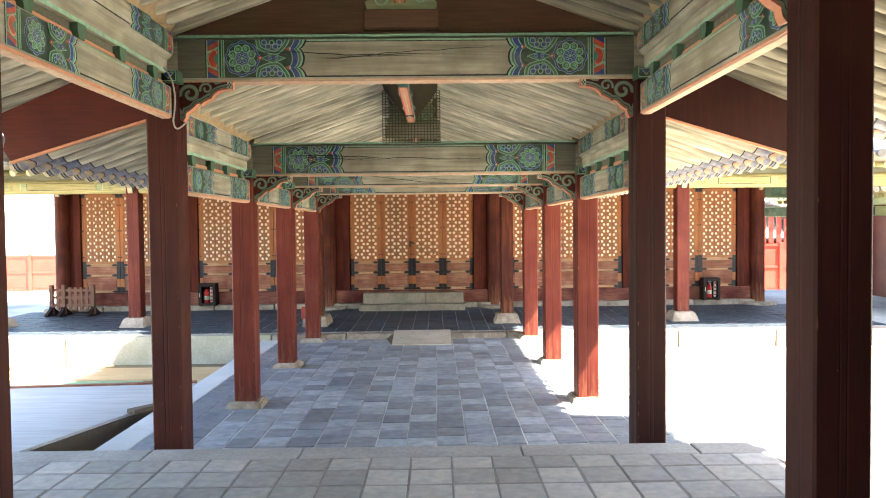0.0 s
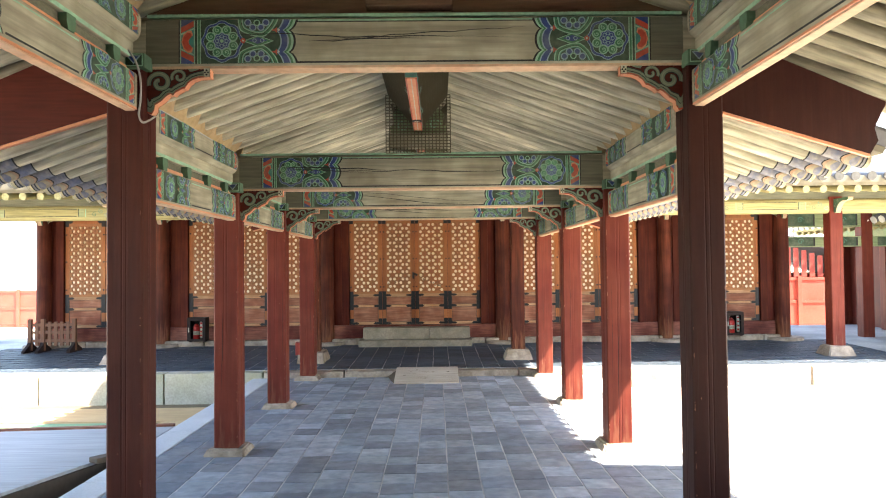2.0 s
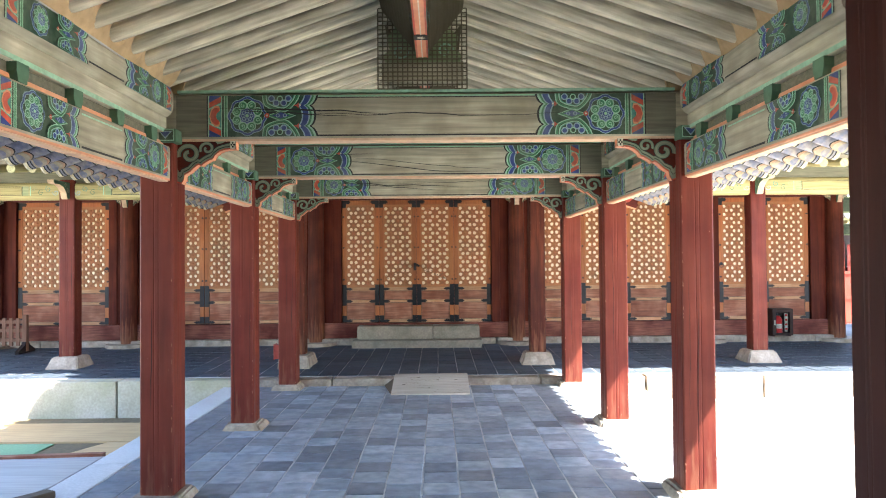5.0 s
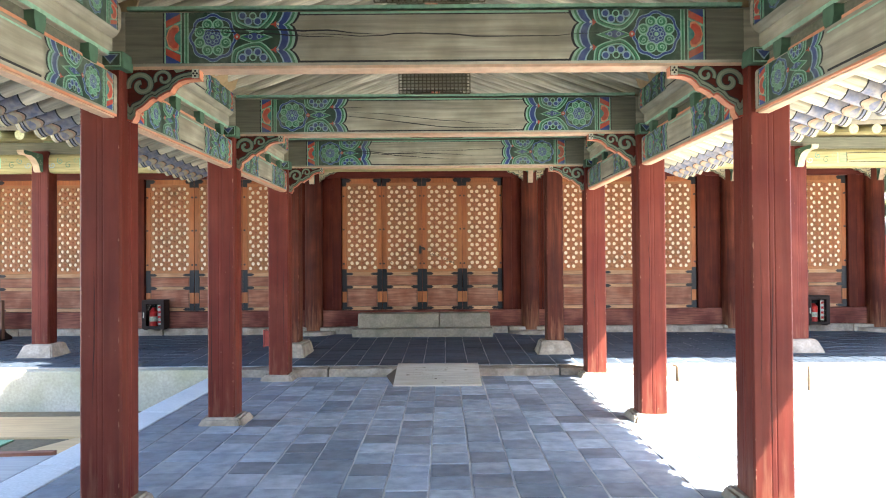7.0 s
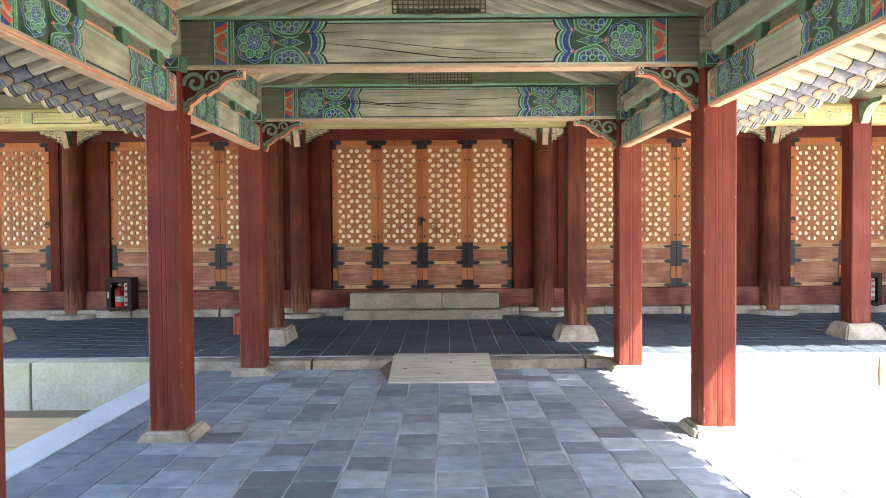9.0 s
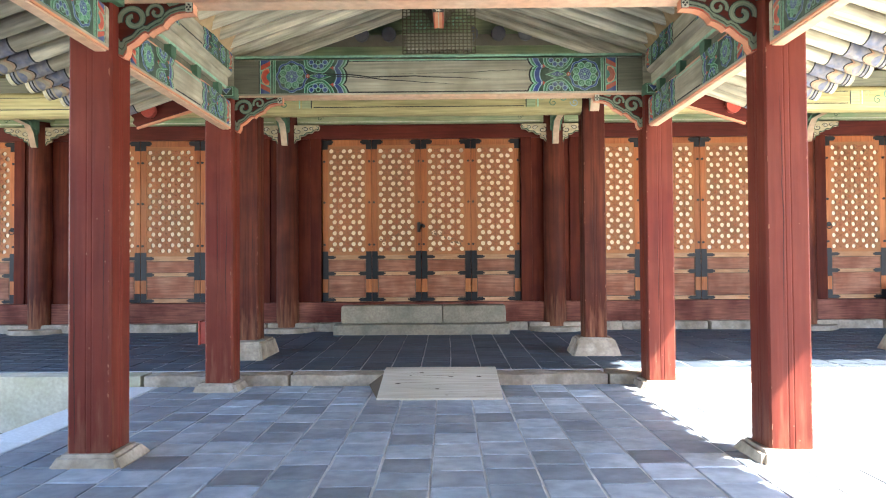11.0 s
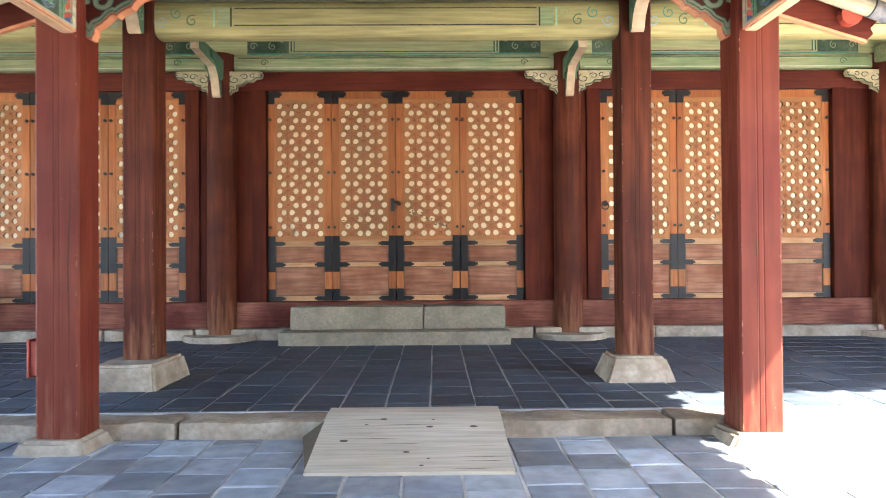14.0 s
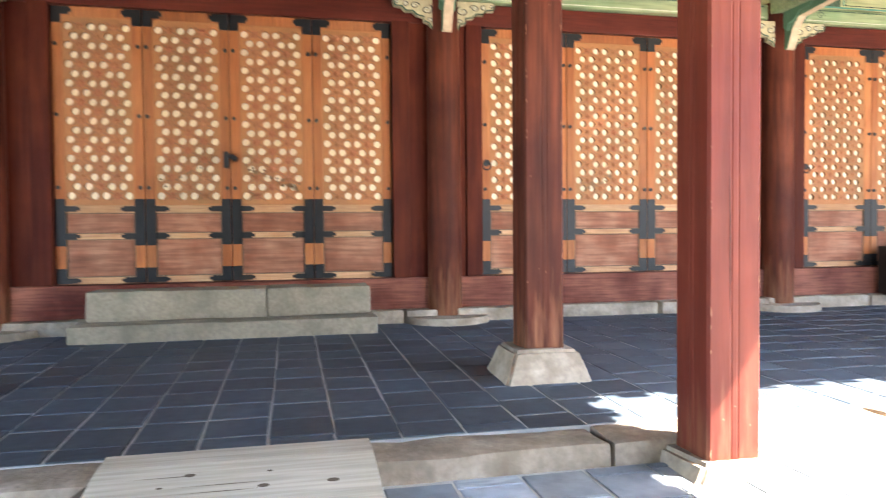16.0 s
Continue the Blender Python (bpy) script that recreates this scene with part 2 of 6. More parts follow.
RED_SILL = material("worn_red_sill", (0.092, 0.014, 0.009), 0.65, stretch=(0.4, 5, 6), grain=0.6, grain_scale=8, stain=1.0, stain_scale=1.7, second=(0.34, 0.13, 0.085), bump=0.3, spec=0.2)
LIME = material("white_lime_plaster", (0.74, 0.72, 0.66), 0.9, grain=0.15, bump=0.1)
NET = material("dark_bird_net", (0.12, 0.105, 0.065), 0.8, grain=0.1, bump=0.0)
BOX_BROWN = material("dark_brown_cabinet", (0.022, 0.012, 0.010), 0.6, grain=0.2, bump=0.05, spec=0.15)
EXT_RED = material("extinguisher_red", (0.55, 0.02, 0.015), 0.3, grain=0.05, bump=0.0)
BARRIER_WOOD = material("brown_barrier_wood", (0.17, 0.075, 0.04), 0.7, stretch=(5, 5, 0.4), grain=0.4, grain_scale=8, stain=0.5, bump=0.15)
PAINT_CHIP = material("pale_chipped_paint", (0.25, 0.11, 0.062), 0.8, grain=0.3, bump=0.0)
GRIME = material("dark_rubbed_grime", (0.15, 0.085, 0.04), 0.8, grain=0.3, bump=0.0)
CRACK = material("crack_shadow", (0.03, 0.008, 0.005), 0.9, grain=0.1, bump=0.0)
TONGUE = material("pale_salmon_paint", (0.50, 0.36, 0.24), 0.7, grain=0.4, grain_scale=14, stain=0.6, second=(0.50, 0.44, 0.32), bump=0.1)
BROWN = material("brown_gable_wood", (0.13, 0.085, 0.045), 0.8, stretch=(0.4, 5, 5), grain=0.5, grain_scale=8, stain=0.7, second=(0.15, 0.05, 0.03), bump=0.2)
MUD = material("tan_mud_plaster", (0.46, 0.34, 0.19), 0.95, grain=0.35, grain_scale=16, stain=0.7, second=(0.36, 0.25, 0.13), bump=0.4)
CABLE = material("grey_cable", (0.35, 0.35, 0.33), 0.6, grain=0.1, bump=0.0)
HILL = material("hazy_hill", (0.42, 0.46, 0.36), 0.95, grain=0.2, grain_scale=0.3, bump=0.0)


def wear_foot(m, bare, z0, z1, most):
    """Paint rubbed off in streaks towards the foot of a post, down to bare wood."""
    nt = m.node_tree
    n, l = nt.nodes, nt.links
    base = n["Principled BSDF"].inputs["Base Color"]
    paint = base.links[0].from_socket
    co, mp, streak, sep = n.new("ShaderNodeTexCoord"), n.new("ShaderNodeMapping"), n.new("ShaderNodeTexNoise"), n.new("ShaderNodeSeparateXYZ")
    mp.inputs["Scale"].default_value = (1, 1, 0.12)
    streak.inputs["Scale"].default_value, streak.inputs["Detail"].default_value = 26, 4
    l.new(co.outputs["Object"], mp.inputs[0])
    l.new(mp.outputs[0], streak.inputs["Vector"])
    l.new(co.outputs["Object"], sep.inputs[0])
    lift = n.new("ShaderNodeMath")
    lift.operation = "MULTIPLY_ADD"
    lift.inputs[1].default_value = 1.5
    l.new(streak.outputs[0], lift.inputs[0])
    l.new(sep.outputs[2], lift.inputs[2])
    reach = n.new("ShaderNodeMapRange")
    for k, v in ((1, z0 + 0.75), (2, z1 + 0.75), (3, most), (4, 0.0)):
        reach.inputs[k].default_value = v
    l.new(lift.outputs[0], reach.inputs[0])
    mix = n.new("ShaderNodeMix")
    mix.data_type = "RGBA"
    l.new(reach.outputs[0], mix.inputs[0])
    l.new(paint, mix.inputs[6])
    mix.inputs[7].default_value = (*bare, 1)
    l.new(mix.outputs[2], base)


wear_foot(RED_WORN, (0.23, 0.10, 0.052), -0.08, 0.5, 0.75)
wear_foot(RED, (0.20, 0.09, 0.05), -0.1, 0.25, 0.5)
GLASS = bpy.data.materials.new("clear_glass")
GLASS.use_nodes = True
GLASS.node_tree.nodes["Principled BSDF"].inputs["Transmission Weight"].default_value = 1.0
GLASS.node_tree.nodes["Principled BSDF"].inputs["IOR"].default_value = 1.12
GLASS.node_tree.nodes["Principled BSDF"].inputs["Roughness"].default_value = 0.03


# ---- mesh helpers ----
def box(bm, x0, x1, y0, y1, z0, z1, bevel=0.0):
    m = Matrix.Translation(((x0 + x1) / 2, (y0 + y1) / 2, (z0 + z1) / 2)) @ Matrix.Diagonal((x1 - x0, y1 - y0, z1 - z0, 1))
    v = bmesh.ops.create_cube(bm, size=1, matrix=m)["verts"]
    if bevel:
        edges = list({e for q in v for e in q.link_edges})
        bmesh.ops.bevel(bm, geom=edges, offset=bevel, segments=2, affect="EDGES", profile=0.6)
    return bm


def rod(bm, a, b, r0, r1=None, n=10):
    a, b = Vector(a), Vector(b)
    m = Matrix.Translation((a + b) / 2) @ (b - a).to_track_quat("Z", "Y").to_matrix().to_4x4()
    bmesh.ops.create_cone(bm, cap_ends=True, segments=n, radius1=r0, radius2=r0 if r1 is None else r1, depth=(b - a).length, matrix=m)
    return bm


def prism(bm, pts, place, depth):
    """pts: outline in (u, v); place(u, v, w): the world point; extruded from w = 0 to w = depth."""
    low = [bm.verts.new(place(u, v, 0)) for u, v in pts]
    top = [bm.verts.new(place(u, v, depth)) for u, v in pts]
    bm.faces.new(low[::-1])
    bm.faces.new(top)
    k = len(pts)
    for i in range(k):
        bm.faces.new((low[i], low[(i + 1) % k], top[(i + 1) % k], top[i]))
    return bm


def finish(bm, mats, smooth=False):
    me = bpy.data.meshes.new("mesh")
    bmesh.ops.recalc_face_normals(bm, faces=bm.faces)
    bm.to_mesh(me)
    bm.free()
    for m in mats if isinstance(mats, (list, tuple)) else [mats]:
        me.materials.append(m)
    if smooth:
        me.polygons.foreach_set("use_smooth", [True] * len(me.polygons))
        me.set_sharp_from_angle(angle=radians(40))
    return me


def part(name, bm, mat, parent, label="", smooth=False, m=None):
    me = bm if isinstance(bm, bpy.types.Mesh) else finish(bm, mat, smooth)
    ob = new(name, me)
    ob.parent = parent
    if m is not None:
        ob.matrix_basis = m
    return tagged(ob, label)


def thing(name, label, category, group="", kind="", m=None):
    ob = tagged(new(name), label, category, group, kind)
    if m is not None:
        ob.matrix_basis = m
    return ob


def solid(name, bm, mat, label, category, kind="", group="", smooth=False):
    return tagged(new(name, finish(bm, mat, smooth)), label, category, group, kind)


def B():
    return bmesh.new()


class Paint:
    """Thin painted shapes laid over one another on a flat face; place(u, v, w) gives the world point."""

    def __init__(self, place):
        self.place, self.verts, self.faces, self.ids, self.mats = place, [], [], [], []

    def poly(self, pts, mat, layer):
        if mat not in self.mats:
            self.mats.append(mat)
        k = len(self.verts)
        self.verts += [self.place(u, v, 0.0012 * layer) for u, v in pts]
        self.faces.append(list(range(k, k + len(pts))))
        self.ids.append(self.mats.index(mat))

    def rect(self, u0, u1, v0, v1, mat, layer):
        self.poly([(u0, v0), (u1, v0), (u1, v1), (u0, v1)], mat, layer)

    def flower(self, cu, cv, r, mat, layer, lobes=8, depth=0.12, a0=0.0, a1=2 * math.pi, n=40):
        pts = []
        for i in range(n + (0 if a1 - a0 > 6.2 else 1)):
            a = a0 + (a1 - a0) * i / n
            q = r * (1 - depth + depth * abs(math.cos(lobes * a / 2)) * 2 - depth)
            pts.append((cu + q * math.cos(a), cv + q * math.sin(a)))
        self.poly(pts, mat, layer)

    def ring(self, cu, cv, r, w, mat, layer, a0=0.0, a1=2 * math.pi, n=14):
        for i in range(n):
            a, b = a0 + (a1 - a0) * i / n, a0 + (a1 - a0) * (i + 1) / n
            self.poly([(cu + q * math.cos(g), cv + q * math.sin(g)) for q, g in ((r, a), (r, b), (r - w, b), (r - w, a))], mat, layer)

    def spiral(self, cu, cv, r0, r1, a0, a1, w, mat, layer, n=22):
        for i in range(n):
            f, g = i / n, (i + 1) / n
            a, b, p, q = a0 + (a1 - a0) * f, a0 + (a1 - a0) * g, r0 + (r1 - r0) * f, r0 + (r1 - r0) * g
            self.poly([(cu + p * math.cos(a), cv + p * math.sin(a)), (cu + q * math.cos(b), cv + q * math.sin(b)),
                       (cu + (q - w) * math.cos(b), cv + (q - w) * math.sin(b)), (cu + (p - w) * math.cos(a), cv + (p - w) * math.sin(a))], mat, layer)

    def dome(self, cu, cv, r, rise, mat, layer, lobes=6):
        """A petalled boss that swells towards its middle."""
        if mat not in self.mats:
            self.mats.append(mat)
        k, n = len(self.verts), lobes * 2
        for i in range(n):
            a, q = math.pi * i / lobes, r if i % 2 == 0 else r * 0.66
            self.verts.append(self.place(cu + q * math.cos(a), cv + q * math.sin(a), 0.0012 * layer))
        self.verts.append(self.place(cu, cv, 0.0012 * layer + rise))
        for i in range(n):
            self.faces.append([k + i, k + (i + 1) % n, k + n])
            self.ids.append(self.mats.index(mat))

    def mesh(self):
        me = bpy.data.meshes.new("mesh")
        me.from_pydata(self.verts, [], self.faces)
        for m in self.mats:
            me.materials.append(m)
        me.polygons.foreach_set("material_index", self.ids)
        return me


def rosette(p, cu, cv, r, layer):
    """Whole flower: lobed blue ground, eight scrolled green petals round a blue heart."""
    for k, (q, mat) in enumerate(((1.22, LBLUE), (1.18, BLUE), (1.06, LBLUE), (1.03, DGREEN))):
        p.flower(cu, cv, r * q, mat, layer + k, depth=0.06)
    for i in range(8):
        a = (i + 0.5) * math.pi / 4
        u, v = cu + r * 0.68 * math.cos(a), cv + r * 0.68 * math.sin(a)
        p.flower(u, v, r * 0.265, GREEN, layer + 4, depth=0.0, n=12)
        p.ring(u, v, r * 0.28, r * 0.07, LGREEN, layer + 5, n=12)
        p.spiral(u, v, r * 0.17, r * 0.05, a, a + 7, r * 0.055, LGREEN, layer + 5, n=9)
    p.flower(cu, cv, r * 0.50, LBLUE, layer + 6, depth=0.08)
    p.flower(cu, cv, r * 0.45, BLUE, layer + 7, depth=0.08)
    for i in range(8):
        a = i * math.pi / 4
        p.ring(cu + r * 0.27 * math.cos(a), cv + r * 0.27 * math.sin(a), r * 0.115, r * 0.04, LBLUE, layer + 8, n=8)
    p.flower(cu, cv, r * 0.11, LGREEN, layer + 8, depth=0.0, n=10)


def half_rosette(p, cu, cv, r, up, layer):
    """Half a flower growing from the edge of the field; up: +1 or -1."""
    for k, (q, mat) in enumerate(((1.0, LGREEN), (0.94, GREEN), (0.84, DGREEN), (0.80, LGREEN), (0.74, TEAL), (0.70, DGREEN))):
        p.poly([(cu + r * q * (1 - 0.09 * abs(math.sin(2.5 * a))) * math.cos(a) * 1.12, cv + up * r * q * (1 - 0.09 * abs(math.sin(2.5 * a))) * math.sin(a))
                for a in (math.pi * i / 24 for i in range(25))], mat, layer + k)
    for a in (24, 66, 114, 156):
        u, v = cu + r * 0.52 * math.cos(radians(a)), cv + up * r * 0.50 * math.sin(radians(a))
        p.flower(u, v, r * 0.17, BLUE, layer + 6, depth=0.0, n=10)
        p.ring(u, v, r * 0.20, r * 0.065, LBLUE, layer + 7, n=10)
    p.ring(cu, cv + up * r * 0.22, r * 0.18, r * 0.06, LGREEN, layer + 8, n=10)


def motif(p, u0, s, h, v0, length=0.78):
    """The painted end of a beam, from u0 towards u0 + s * length, between v0 and v0 + h."""
    k = length / 0.78

    def U(u):
        return u0 + s * u * k

    def R(a, b, c, d, mat, layer):
        p.rect(U(a), U(b), v0 + c * h, v0 + d * h, mat, layer)

    def P(pts, mat, layer):
        p.poly([(U(a), v0 + b * h) for a, b in pts], mat, layer)
    R(0, 0.66, 0, 1, DGREEN, 1)
    # outer strip: vermilion cloud between slanting bands
    R(0, 0.008, 0, 1, BLACK, 2)
    R(0.008, 0.017, 0, 1, LGREEN, 2)
    R(0.017, 0.10, 0, 1, TEAL, 2)
    for c, q in ((0.0, 1), (1.0, -1)):
        P(((0.017, c), (0.017, c + q * 0.26), (0.10, c)), BLUE, 3)
        P(((0.017, c + q * 0.17), (0.017, c + q * 0.30), (0.10, c + q * 0.16), (0.10, c + q * 0.02)), REDP, 4)
        P(((0.017, c + q * 0.31), (0.017, c + q * 0.35), (0.10, c + q * 0.22), (0.10, c + q * 0.18)), LGREEN, 4)
    for g, mat, layer in ((1.22, ORANGE, 5), (1.0, REDP, 6)):
        P([(0.058 + (a - 0.058) * g, 0.5 + (b - 0.5) * g) for a, b in
           ((0.026, 0.5), (0.036, 0.37), (0.060, 0.29), (0.083, 0.30), (0.088, 0.38), (0.070, 0.44), (0.064, 0.5), (0.070, 0.56), (0.088, 0.62), (0.083, 0.70), (0.060, 0.71), (0.036, 0.63))], mat, layer)
    for a, b, mat in ((0.100, 0.107, LGREEN), (0.107, 0.121, DGREEN), (0.121, 0.127, LGREEN), (0.127, 0.139, GREEN), (0.139, 0.146, LGREEN)):
        R(a, b, 0, 1, mat, 3)
    # scalloped inner border
    for w, mat, layer in ((0.78, BLACK, 2), (0.766, LGREEN, 3), (0.750, GREEN, 4), (0.736, LBLUE, 5), (0.727, BLUE, 6), (0.690, LBLUE, 7), (0.681, DGREEN, 8)):
        pts = [(U(0.56), v0)]
        for i in range(25):
            f = i / 24
            pts.append((U(w - 0.038 + 0.038 * abs(math.cos(f * 2 * math.pi)) ** 0.6 - 0.015 * math.sin(math.pi * f)), v0 + f * h))
        pts.append((U(0.56), v0 + h))
        p.poly(pts, mat, layer)
    for c in (0.25, 0.75):
        P(((0.645, c - 0.07), (0.628, c - 0.02), (0.60, c), (0.628, c + 0.02), (0.645, c + 0.07)), REDP, 10)
        p.flower(U(0.655), v0 + c * h, h * 0.026, CREAM, 11, depth=0.0, n=8)
    rosette(p, U(0.285), v0 + h / 2, min(0.40 * h, 0.125 * k), 5)
    half_rosette(p, U(0.515), v0 + h, min(0.43 * h, 0.125 * k), -1, 10)
    half_rosette(p, U(0.515), v0, min(0.43 * h, 0.125 * k), 1, 10)
    # lozenge between the half flowers
    for g, mat, layer in ((1.0, LGREEN, 9), (0.86, GREEN, 10), (0.6, BLUE, 18)):
        P(((0.52 - 0.10 * g, 0.5), (0.52, 0.5 - 0.13 * g), (0.52 + 0.105 * g, 0.5), (0.52, 0.5 + 0.13 * g)), mat, layer)
    for a in (0.50, 0.55):
        p.ring(U(a), v0 + h / 2, h * 0.05, h * 0.018, LBLUE, 19, n=9)
    p.flower(U(0.425), v0 + h / 2, h * 0.065, REDP, 18, lobes=4, n=12)
    p.flower(U(0.425), v0 + h / 2, h * 0.022, CREAM, 19, depth=0.0, n=8)


# ---- plan ----
XL, XR, XC = -2.14, 1.88, -0.14              # corridor columns and axis
XLS, XRS = (-2.12, -2.125, -2.145, -2.17), (1.925, 1.90, 1.88, 1.865)  # column by column
ROWS_Y = (6.05, 8.38, 10.70, 13.05)         # corridor column rows
FLOOR_L, FLOOR_R = -2.80, 2.45
PLAT_Y, PLAT_Z = 5.75, 0.31                 # edge and height of the first platform
HALL_Y, HALL_Z = 13.17, 0.105               # edge and height of the hall's platform
HALL_RISE, HALL_BACK = 0.014, 0.13          # fall of the hall floor towards its edge; height at the wall
WALL_Y = 17.10                              # plane of the hall's doors
LOW, HIGH = 0.0, 0.61                       # lift of the corridor's two roofs
HALL_X = (-8.87, -6.19, -2.47, 1.53, 5.25, 7.93)

# ---- ground ----
bm = B()
box(bm, 2.45, 300, -300, 300, -0.5, -0.23)
box(bm, -300, -2.8, -300, 300, -0.72, -0.44)
box(bm, -2.8, 2.45, -300, -6, -0.72, -0.23)
box(bm, -2.8, 2.45, 20, 300, -0.72, -0.23)
solid("ground", bm, SAND, "pale sandy courtyard ground in bright sun", "ground", "structure")

# ---- corridor structure ----
MORTAR_DARK = material("grey_earthy_joint", (0.20, 0.19, 0.175), 0.9, grain=0.3, stain=0.9, stain_scale=1.5, second=(0.34, 0.33, 0.31))
bm = B()
box(bm, FLOOR_L, FLOOR_R, PLAT_Y - 0.3, HALL_Y, -0.6, -0.0055)
corridor_floor = solid("floor_corridor", bm, MORTAR, "grey-blue brick tile floor with pale mortar joints", "floor", "structure")
bm = B()
box(bm, -3.15, 3.0, -5.99, PLAT_Y - 0.28, -0.6, PLAT_Z - 0.0045)
platform = solid("floor_platform", bm, MORTAR_DARK, "raised tiled platform with worn grey square tiles", "floor", "structure")
bm = B()
prism(bm, [(HALL_Y + 0.28, -0.6), (20.5, -0.6), (20.5, HALL_Z + 0.05), (WALL_Y, HALL_Z - 0.0045 + HALL_RISE * (WALL_Y - HALL_Y - 0.28)), (HALL_Y + 0.28, HALL_Z - 0.0045)], lambda u, v, w: Vector((-13 + w, u, v)), 25)
MORTAR_PALE = material("pale_lime_joint", (0.56, 0.55, 0.53), 0.9, grain=0.3, stain=1.0, stain_scale=0.5, second=(0.09, 0.095, 0.105))
hall_floor = solid("floor_hall", bm, MORTAR_PALE, "dark slate tiled hall floor with pale joints", "floor", "structure")


def roughen(b, seed, size=0.016):
    """Uneven hand-cut faces on a block of stone."""
    for k in range(4):
        long = [e for e in b.edges if e.calc_length() > 0.16]
        if not long:
            break
        bmesh.ops.subdivide_edges(b, edges=long, cuts=1, use_grid_fill=True)
    for v in b.verts:
        v.co += noise.noise_vector(v.co * 5 + Vector((seed * 3.1, seed, 0))) * size + noise.noise_vector(v.co * 17) * size * 0.35
    return b


def kerb_blocks(name, label, runs, mat, category="kerb"):
    """runs: (x0, x1, y0, y1, z0, z1) of each stone."""
    top = thing(name, label, category, kind="structure")
    for k, r in enumerate(runs):
        b = box(B(), *r, bevel=0.022 if mat is GRANITE else 0.018)
        if mat is GRANITE:
            roughen(b, k)
        part("stone", b, mat, top, smooth=mat is GRANITE)
    return top


def split(a, b, step, gap, rng):
    out, x = [], a
    while x < b - 0.05:
        e = min(b, x + step * rng.uniform(0.75, 1.25))
        if b - e < step * 0.4:
            e = b
        out.append((x + gap / 2, e - gap / 2))
        x = e
    return out


rng = random.Random(3)
kerb_blocks("kerb_corridor", "pale stone kerb strip along the corridor floor",
            [(FLOOR_L - 0.34, FLOOR_L - 0.004, a, b, -0.5, 0.004) for a, b in split(PLAT_Y, HALL_Y - 0.02, 1.9, 0.008, rng)]
            + [(FLOOR_R + 0.004, FLOOR_R + 0.34, a, b, -0.5, 0.004) for a, b in split(PLAT_Y, HALL_Y - 0.02, 1.9, 0.008, rng)], PALE_STONE)
kerb_blocks("kerb_platform", "pale worn stone edge of the raised platform",
            [(a, b, PLAT_Y - 0.28, PLAT_Y, -0.3, PLAT_Z) for a, b in split(-3.4, 3.2, 1.4, 0.01, rng)]
            + [(-3.42, -3.15, a, b, -0.5, PLAT_Z) for a, b in split(-3, PLAT_Y - 0.285, 1.5, 0.01, rng)], PLAT_STONE)
runs = [(a, b, HALL_Y + rng.uniform(-0.012, 0.012), HALL_Y + 0.28, -0.55, HALL_Z - rng.uniform(0, 0.012)) for a, b in split(-12.5, -2.98, 1.9, 0.02, rng) + split(-2.98, 11.5, 1.55, 0.02, rng)]
kerb_blocks("kerb_hall", "weathered granite edge stones of the hall platform", [r for r in runs if r[0] > -3], GRANITE)
kerb_blocks("kerb_yard", "mossy retaining stones above the sunken yard, sunlight in their pale colour", [r for r in runs if r[0] < -3], MOSSY_LIT)


def tile_field(parent, x0, x1, y0, y1, w, d, z, mat, seed, near, stagger=True, gap=0.012, cross=0.015, rise=0.0):
    """Columns of tiles along y. near(x, y): tiles that are pieces of their own; the others are joined."""
    rng = random.Random(seed)
    meshes = []
    for k in range(5):
        b = B()
        box(b, -w / 2 + gap / 2, w / 2 - gap / 2, -d / 2 + cross / 2, d / 2 - cross / 2, -0.03, 0)
        for v in b.verts:
            v.co.x += rng.uniform(-0.0045, 0.0045)
            v.co.y += rng.uniform(-0.006, 0.006)
            if v.co.z > -0.01:
                v.co.z += rng.uniform(-0.001, 0.0015)
        bmesh.ops.bevel(b, geom=[e for e in b.edges if all(v.co.z > -0.01 for v in e.verts)], offset=0.006, segments=1, affect="EDGES")
        meshes.append(finish(b, mat))
    verts, faces, made = [], [], 0
    nx = round((x1 - x0) / w)
    for i in range(nx):
        x = x0 + (i + 0.5) * (x1 - x0) / nx
        y = y0 + d / 2 - (rng.uniform(0.2, 0.8) * d if stagger else 0)
        while y < y1 + d / 2:
            lo, hi = max(y - d / 2, y0), min(y + d / 2, y1)
            if hi - lo > 0.05:
                c, f = (lo + hi) / 2, (hi - lo) / d
                dz = rng.uniform(-0.0015, 0.002) + rise * (c - y0)
                if near(x, c) and made < 300:
                    made += 1
                    ob = part("tile", rng.choice(meshes), mat, parent)
                    ob.matrix_basis = Matrix.LocRotScale((x, c, z + dz), Euler((rise + rng.uniform(-0.003, 0.003), rng.uniform(-0.003, 0.003), rng.uniform(-0.010, 0.010))), (1, f, 1))
                else:
                    k = len(verts)
                    a, b = w / 2 - gap / 2, (hi - lo) / 2 - cross / 2
                    for zz, e in ((z + dz, 0.004), (z - 0.03, 0)):
                        verts += [(x - a + e, c - b + e, zz), (x + a - e, c - b + e, zz), (x + a - e, c + b - e, zz), (x - a + e, c + b - e, zz)]
                    faces += [(k, k + 1, k + 2, k + 3)] + [(k + j, k + 4 + j, k + 4 + (j + 1) % 4, k + (j + 1) % 4) for j in range(4)]
            y += d
    if verts:
        me = bpy.data.meshes.new("mesh")
        me.from_pydata(verts, [], faces)
        me.materials.append(mat)
        tagged(part("tiles", me, mat, parent), kind="stuff")


